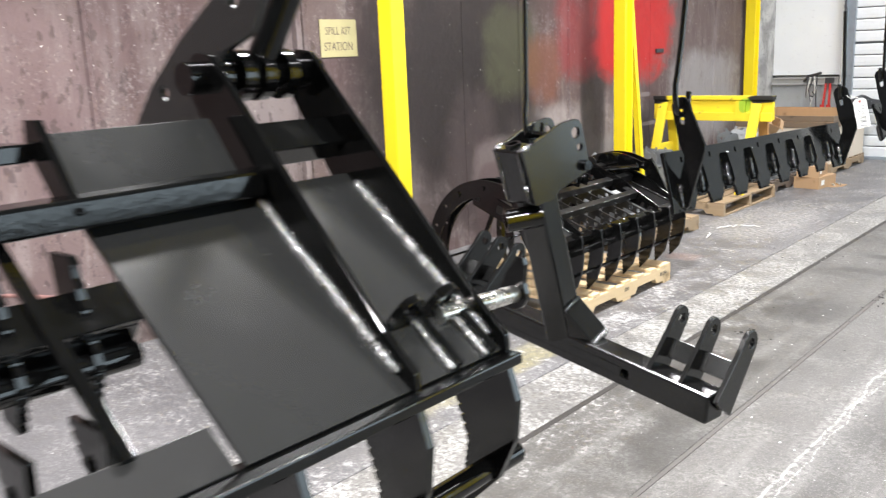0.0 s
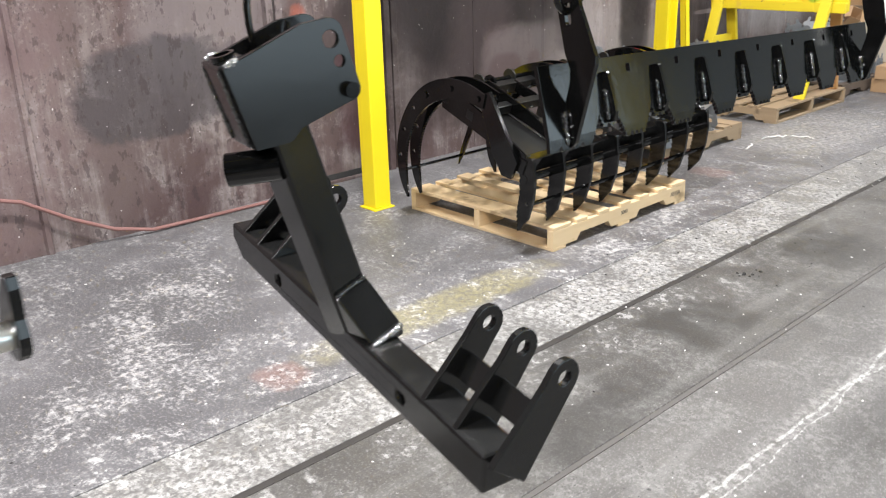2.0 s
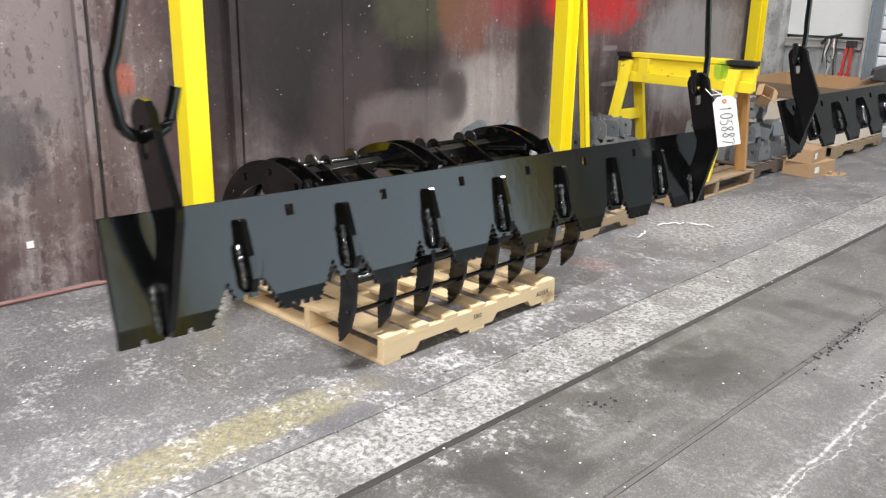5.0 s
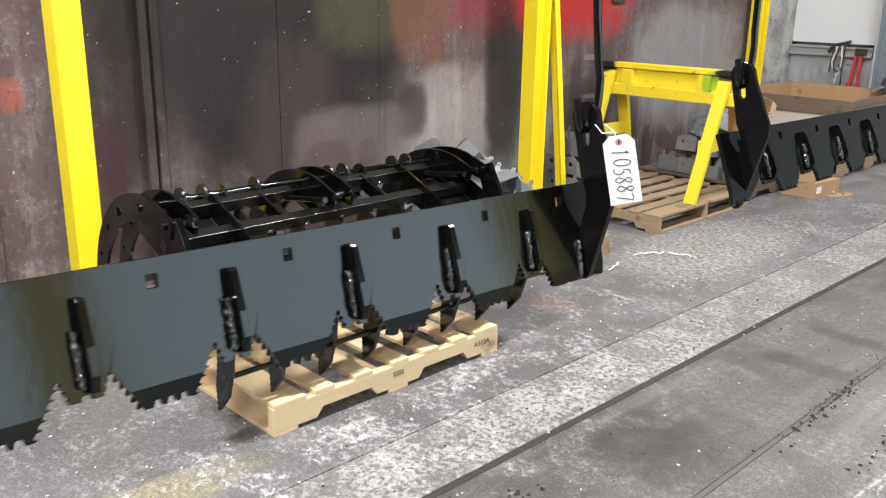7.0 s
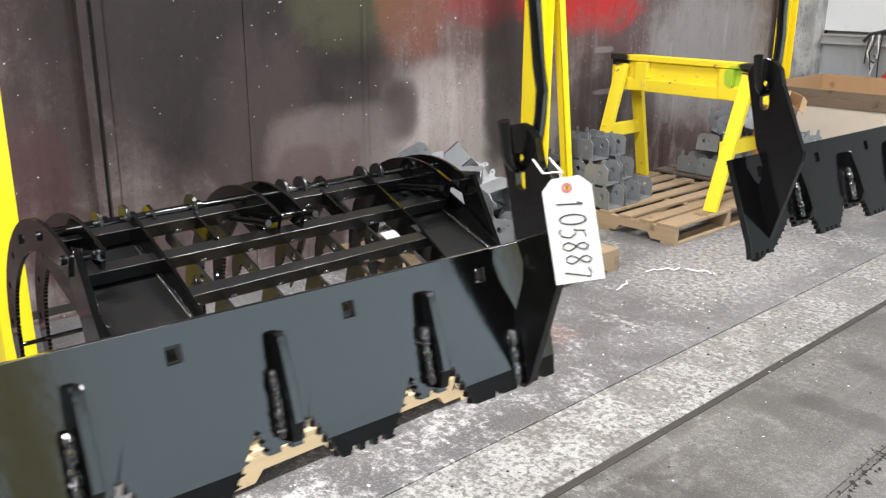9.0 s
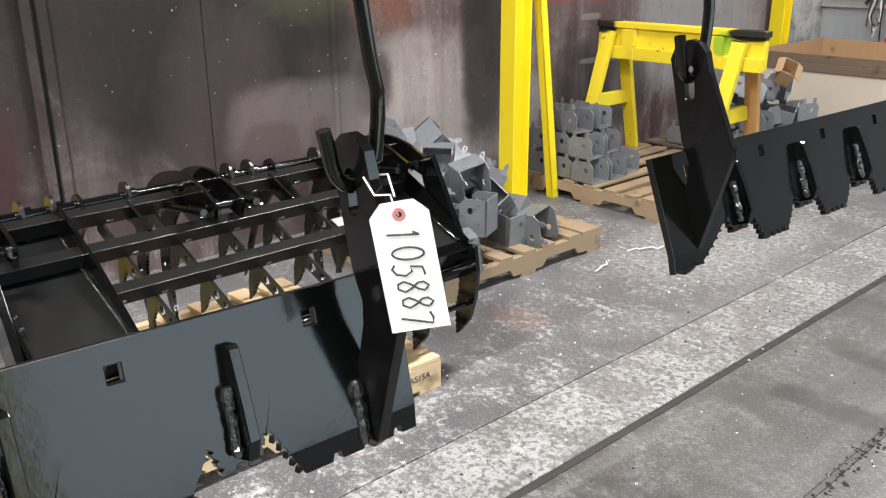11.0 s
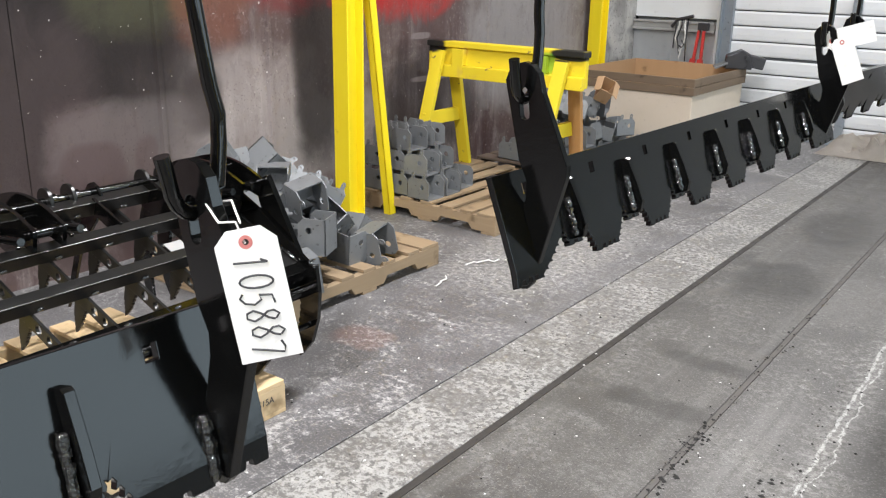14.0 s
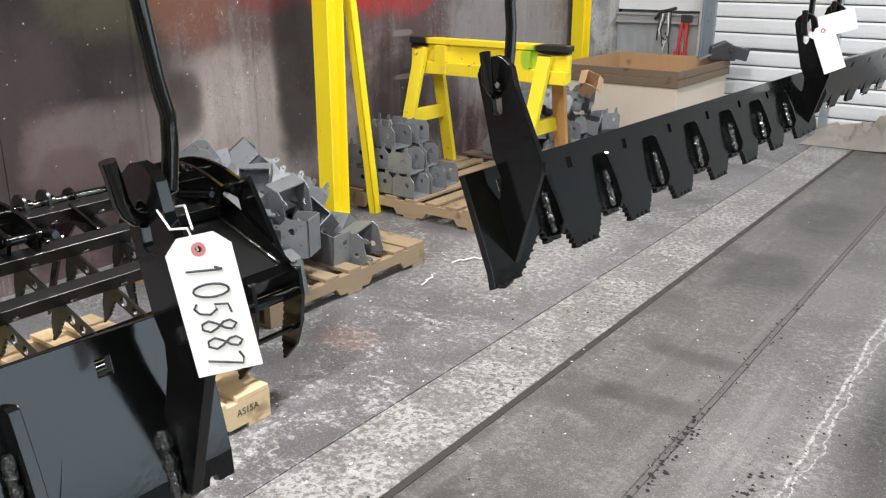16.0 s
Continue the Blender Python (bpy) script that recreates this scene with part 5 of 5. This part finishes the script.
for j in range(2):
    for i in range(3):
        places.append(pose(-3.55 - 0.2 * j + random.uniform(-0.05, 0.05), 8.92 + 0.22 * i, 0.44, random.uniform(-25, 25), random.uniform(-25, 25), random.uniform(0, 360)))
# tumbled heap
heap = []
for k in range(400):
    if len(heap) >= 46:
        break
    x, y = random.uniform(-4.05, -3.12), random.uniform(5.66, 6.38)
    r = math.hypot((x + 3.66) / 0.62, (y - 5.95) / 0.50)
    top = max(0.0, 0.50 * (1 - r ** 1.3))
    z = random.uniform(0.19, 0.20 + top) if top > 0.06 else 0.19
    if all((Vector((x, y, z)) - h).length > 0.115 for h in heap):
        heap.append(Vector((x, y, z)))
for h in heap:
    places.append(pose(*h, 0, 0, 0) @ Euler([random.uniform(0, 6.28), random.uniform(0, 6.28), random.uniform(0, 6.28)]).to_matrix().to_4x4() @ pose(0, 0, -0.06))
first.matrix_world = places[0]
for m in places[1:]:
    copy_thing(first, m)


# ---- sawhorse ----
def sawhorse():
    ob = thing("sawhorse", pose(-3.595, 8.06, 0.123), "yellow painted wooden sawhorse with sooty ends standing on a pallet", "sawhorse")
    part("beam", box(-0.60, 0.60, -0.02, 0.02, 0.665, 0.85), HORSE, ob, "", 0.004)
    part("top_rail", box(-0.60, 0.60, -0.045, 0.045, 0.8505, 0.888), HORSE, ob, "", 0.004)
    part("ledger", box(-0.57, 0.60, -0.062, -0.021, 0.655, 0.735), HORSE, ob, "", 0.004)
    for x in (-0.33, 0.30):
        part("cleat", box(x - 0.045, x + 0.045, -0.066, -0.0625, 0.66, 0.845), HORSE, ob, "", 0.003)
        part("cleat_block", box(x - 0.045, x + 0.045, -0.0615, -0.021, 0.74, 0.845), HORSE, ob, "", 0.003)
    for sx, mats in ((-1, (HORSE, HORSE)), (1, (HORSE, OLD_Z))):
        for sy, mat in zip((-1, 1), mats):
            top, foot = Vector((sx * 0.47, sy * 0.075, 0.83)), Vector((sx * 0.42 if sx > 0 else -0.50, sy * 0.30, 0.0))
            c = (top - foot).normalized()
            u = Vector((0, 1, 0)).cross(c).normalized()
            v = c.cross(u)
            leg = box(-0.044, 0.044, -0.019, 0.019, 0, (top - foot).length, basis(foot, u, v, c))
            for q in leg.verts:
                if q.co.z < 0.05:
                    q.co.z = 0.0
            part("leg", leg, mat, ob, "bare orange lumber leg" if mat is OLD_Z else "", 0.003)
        xs = sx * 0.45
        part("leg_brace", box(xs - 0.065, xs - 0.025 if sx > 0 else xs - 0.03, -0.21, 0.21, 0.33, 0.42), HORSE, ob, "", 0.003)
    return ob


sawhorse()


# ---- crate, boxes, clamps, cloth ----
def crate():
    ob = thing("storage_crate", pose(-3.645, 10.715, 0.123), "cream open crate with a weathered wooden rim on a pallet", "crate")
    w, l = 0.54, 0.60
    for x0, x1, y0, y1 in ((-w, w, -l, -l + 0.02), (-w, w, l - 0.02, l), (-w, -w + 0.02, -l + 0.021, l - 0.021), (w - 0.02, w, -l + 0.021, l - 0.021)):
        part("side_board", box(x0, x1, y0, y1, 0.0, 0.44), CREAM, ob, "", 0.004)
    part("bottom", box(-w + 0.021, w - 0.021, -l + 0.021, l - 0.021, 0.0, 0.02), CREAM, ob)
    e = 0.018
    for z0, z1 in ((0.40, 0.465), (0.468, 0.535)):
        part("rim_board", box(-w - e, w + e, -l - e, -l - 0.001, z0, z1), RIM_X, ob, "weathered rim board", 0.004)
        part("rim_board", box(-w - e, w + e, l + 0.001, l + e, z0, z1), RIM_X, ob, "weathered rim board", 0.004)
        part("rim_board", box(w + 0.001, w + e, -l, l, z0, z1), RIM_Y, ob, "weathered rim board", 0.004)
        part("rim_board", box(-w - e, -w - 0.001, -l, l, z0, z1), RIM_Y, ob, "weathered rim board", 0.004)
    for x0, x1, y0, y1 in ((-w + 0.021, w - 0.021, l - 0.03, l - 0.021), (-w + 0.021, -w + 0.03, -l + 0.03, l - 0.031)):
        part("liner", box(x0, x1, y0, y1, 0.021, 0.545), CARD, ob, "brown cardboard lining")
    part("load", box(-w + 0.04, w - 0.04, -l + 0.04, l - 0.04, 0.021, 0.36), CARD, ob, "brown cardboard filling the crate")
    return ob


crate()


def vise():
    ob = thing("black_vise", pose(-3.13, 11.20, 0.6585, 0, 0, 25) @ Matrix.Scale(1.3, 4), "dark steel vise block lying on the crate rim", "vise")
    part("body", plate([(-0.09, 0), (0.09, 0), (0.075, 0.10), (0.02, 0.13), (-0.08, 0.09)], 0.13, basis((0, 0, 0), (1, 0, 0), (0, 0, 1), (0, -1, 0))), DARKMETAL, ob, "", 0.008)
    part("jaw", box(0.03, 0.16, -0.05, 0.05, 0.03, 0.11, pose(0, 0, 0, 0, 12, 0)), DARKMETAL, ob, "", 0.006)
    part("plate", box(-0.14, -0.05, -0.07, 0.07, 0.06, 0.075, pose(0, 0, 0, 0, -25, 0)), RAW, ob, "", 0.002)
    part("screw", rod([(0.05, -0.06, 0.08), (0.05, -0.11, 0.08)], 0.014, 12), DARKMETAL, ob, "", 0, True)
    return ob


vise()


def carton(m, w, d, h, label, open_top=False):
    ob = thing("cardboard_box", m, label, "cardboard box", "cardboard boxes")
    t = 0.004
    for x0, x1, y0, y1 in ((-w, w, -d, -d + t), (-w, w, d - t, d), (-w, -w + t, -d + t, d - t), (w - t, w, -d + t, d - t)):
        part("side", box(x0, x1, y0, y1, 0, h), CARD, ob, "", 0.001)
    part("bottom", box(-w + t, w - t, -d + t, d - t, 0, t), CARD, ob)
    if open_top:
        part("flap", box(0, 0.7 * d, -d, d, -t, 0, pose(w, 0, h, 0, 30, 0)), CARD, ob)
        part("flap", box(-0.7 * d, 0, -d, d, -t, 0, pose(-w, 0, h, 0, -40, 0)), CARD, ob)
    else:
        part("top", box(-w, w, -d, d, h, h + t), CARD, ob, "", 0.001)
        part("label", box(w, w + 0.001, -d * 0.7, -d * 0.35, h * 0.3, h * 0.75), PAPER, ob, "small white label")
    return ob


carton(pose(-3.00, 9.30, 0.0, 0, 0, -6), 0.13, 0.20, 0.115, "open brown carton holding small bright fittings", False)
carton(pose(-3.02, 9.26, 0.1195, 0, 0, 4), 0.11, 0.17, 0.11, "closed brown carton with a white label on another carton")
carton(pose(-3.42, 9.12, 0.60, 40, 24, 35), 0.05, 0.07, 0.12, "small open brown carton lying on brackets", True)
fl = thing("carton_flap", pose(-2.84, 9.42, 0.002, 0, 0, -20), "torn brown cardboard flap with small bright fittings", "cardboard")
part("sheet", plate([(-0.09, -0.14), (0.07, -0.12), (0.10, 0.02), (0.05, 0.14), (-0.08, 0.12)], 0.006), CARD, fl, "", 0.001)
random.seed(5)
for i in range(9):
    p = (random.uniform(-0.05, 0.05), random.uniform(-0.06, 0.07), 0.012)
    part("fitting", rod([p, (p[0] + random.uniform(-0.03, 0.03), p[1] + random.uniform(-0.03, 0.03), 0.014)], 0.008, 8), BRIGHT, fl, "", 0, True)

# strap bundle and clamps on the end wall rail
cl = thing("ratchet_straps", pose(-3.82, Y1 - 0.10, 0.97), "grey and white straps with black hooks over the rail", "straps")
random.seed(9)
for i in range(5):
    x = -0.05 + i * 0.028
    part("strap", rod([(x, 0.0, 0.08), (x + 0.01, -0.03, 0.02), (x + random.uniform(-0.03, 0.03), -0.03, -0.1), (x + random.uniform(-0.04, 0.04), -0.02, -0.2 - 0.03 * i)], 0.007, 8), STRING if i % 2 else DARKMETAL, cl, "", 0, True)
part("hook", rod([(-0.10, 0, 0.0), (-0.04, -0.01, 0.07), (0.05, -0.02, 0.09), (0.12, -0.03, 0.11)], 0.016, 10), DARKMETAL, cl, "black bent hook", 0, True)
part("hook", rod([(0.02, -0.02, -0.12), (0.05, -0.03, -0.16), (0.03, -0.03, -0.19), (0.0, -0.03, -0.17)], 0.008, 8), DARKMETAL, cl, "black bent hook", 0, True)
rc = thing("red_bar_clamps", pose(-3.62, Y1 - 0.10, 0.93), "pair of red painted bar clamps hung on the rail", "clamp")
for i, x in enumerate((-0.02, 0.03)):
    k = pose(x, -0.01, 0, 0, 6 - 5 * i, 0)
    part("clamp_bar", box(-0.012, 0.012, -0.015, 0.015, -0.34, 0.02, k), RED, rc, "", 0.003)
    part("clamp_jaw", box(-0.03, 0.02, -0.02, 0.02, -0.30, -0.25, k), RED, rc, "", 0.003)
part("black_block", box(-0.03, 0.07, -0.03, 0.02, 0.02, 0.09), DARKMETAL, rc, "", 0.006)


def tarp():
    bm = bmesh.new()
    nx, ny = 60, 22
    g = []
    for i in range(nx + 1):
        row = []
        for j in range(ny + 1):
            u, v = i / nx, j / ny
            x, y = -2.35 + 1.9 * u, 11.10 + 0.42 * v + 0.05 * noise.noise((u * 5, v * 2, 1))
            h = max(0.0, 0.14 * noise.noise((u * 6, v * 2.5, 4.0)) + 0.11 * abs(noise.noise((u * 15, v * 5, 2.0))) + 0.06 * math.sin(math.pi * v)) * min(1, 6 * u) * min(1, 5 * (1 - u)) * min(1, 5 * v)
            h += 0.13 * math.exp(-((u - 0.42) / 0.10) ** 2 - ((v - 0.6) / 0.35) ** 2)
            row.append(bm.verts.new((x, y - 0.25 * h, 0.006 + 1.7 * h)))
        g.append(row)
    for i in range(nx):
        for j in range(ny):
            bm.faces.new((g[i][j], g[i + 1][j], g[i + 1][j + 1], g[i][j + 1]))
    bmesh.ops.solidify(bm, geom=bm.faces[:], thickness=0.004)
    return tagged(link("drop_cloth", bm, TAN, smooth=True), "crumpled tan drop cloth along the foot of the shutter", "cloth")


tarp()

hose = [(-4.30, 1.2, 0.55), (-4.30, 1.7, 0.44), (-4.30, 2.13, 0.31), (-4.30, 2.35, 0.17), (-4.295, 2.55, 0.07), (-4.28, 2.75, 0.02), (-4.285, 3.1, 0.013), (-4.275, 3.5, 0.013), (-4.26, 3.65, 0.013)]
tagged(link("air_hose", rod(hose, 0.010, 10), HOSE, smooth=True), "dusty red rubber hose lying along the wall foot", "hose")

sg = thing("spill_kit_sign", pose(WX + 0.004, 3.975, 1.64), "grimy yellowish sign reading spill kit station", "sign", kind="")
part("plate", box(0, 0.004, -0.16, 0.16, -0.12, 0.12), SIGN, sg, "", 0.001)
text_mesh("SPILL KIT", 0.072, basis((0.0045, -0.005, 0.045), (0, 0.78, 0), (0, 0, 1), (1, 0, 0)), SIGNINK, "lettering", sg)
text_mesh("STATION", 0.078, basis((0.0045, -0.005, -0.055), (0, 0.78, 0), (0, 0, 1), (1, 0, 0)), SIGNINK, "lettering", sg)
tagged(link("wall_latch", box(WX + 0.001, WX + 0.02, 8.36, 8.52, 1.43, 1.47), DARKMETAL, bevel=0.003), "small dark steel latch on the red stained wall", "latch")
tagged(link("wall_sticker", box(WX + 0.002, WX + 0.005, 3.253, 3.287, 0.238, 0.274), PAPER, bevel=0.0005), "small square white sticker on the wall", "sticker")

random.seed(31)
for x, y, a, n in ((-2.94, 6.78, 60, 7), (-2.83, 6.95, 20, 6), (-2.88, 6.42, 100, 5)):
    pts = [(0.03 * i * math.cos(radians(a)) + random.uniform(-0.012, 0.012), 0.03 * i * math.sin(radians(a)) + random.uniform(-0.012, 0.012), 0.004 + 0.012 * abs(math.sin(i * 1.3))) for i in range(n)]
    s = link("paper_scrap", rod([(x + p[0], y + p[1], p[2]) for p in pts], 0.004, 5), PAPER, smooth=True)
    tagged(s, "twisted scrap of white masking paper on the floor", "paper scrap", "paper scraps")

def crumbs(name, material, count, label, spots, size=1.0):
    bm = bmesh.new()
    for k in range(count):
        cx, cy, rx, ry = random.choice(spots)
        x, y, r = random.gauss(cx, rx), random.gauss(cy, ry), size * random.uniform(0.002, 0.007)
        vs = [bm.verts.new((x + r * random.uniform(0.5, 1.4) * math.cos(a), y + r * random.uniform(0.5, 1.4) * math.sin(a), 0.0008)) for a in (0, 1.6, 3.1, 4.7)]
        top = bm.verts.new((x, y, 0.0008 + r * random.uniform(0.4, 0.9)))
        for q in range(4):
            bm.faces.new((vs[q], vs[(q + 1) % 4], top))
        bm.faces.new(vs[::-1])
    return tagged(link(name, bm, material), label, "debris", kind="stuff")


random.seed(77)
crumbs("dark_crumbs", JOINT, 260, "small dark crumbs of dirt strewn on the concrete", [(-1.345, 5.6, 0.012, 0.35), (-1.33, 6.6, 0.02, 0.5), (-2.6, 5.0, 0.6, 1.6), (-1.0, 6.2, 0.05, 0.5), (-1.8, 4.5, 0.3, 1.5)])
crumbs("dark_grit", JOINT, 90, "coarse black grit gathered along a floor joint", [(-1.31, 5.55, 0.012, 0.22), (-1.335, 5.75, 0.01, 0.15), (-1.05, 5.55, 0.02, 0.16), (-1.72, 4.35, 0.02, 0.05)], 1.7)
crumbs("pale_chips", CHALK, 320, "small pale chips of paint and concrete on the floor", [(-3.0, 3.0, 0.6, 0.9), (-2.7, 6.3, 0.4, 1.0), (-2.2, 4.5, 0.5, 1.6), (-1.5, 5.0, 0.5, 1.8)])

# ---- floor slabs and wall panels ----
for x0, x1, mat in ((-1.921, -1.892, TRENCH_DARK), (-1.346, -1.326, TRENCH_PALE)):
    tagged(link("trench_angle", box(x0, x1, Y0, Y1 + 0.15, -0.02, -0.001), mat, None, "", 0.0012), "worn steel angle along the edge of a floor trench", "steel edging", "trench edges", "structure")
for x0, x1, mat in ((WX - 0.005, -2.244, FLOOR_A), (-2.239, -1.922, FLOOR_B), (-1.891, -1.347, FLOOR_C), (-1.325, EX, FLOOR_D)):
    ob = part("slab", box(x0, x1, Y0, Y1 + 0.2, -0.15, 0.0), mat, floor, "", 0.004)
for y0, y1 in zip(SEAMS, SEAMS[1:]):
    part("panel", box(WX - 0.03, WX, y0 + 0.002, y1 - 0.002, -0.02, 4.5), WALL, wall_left, "", 0.002)
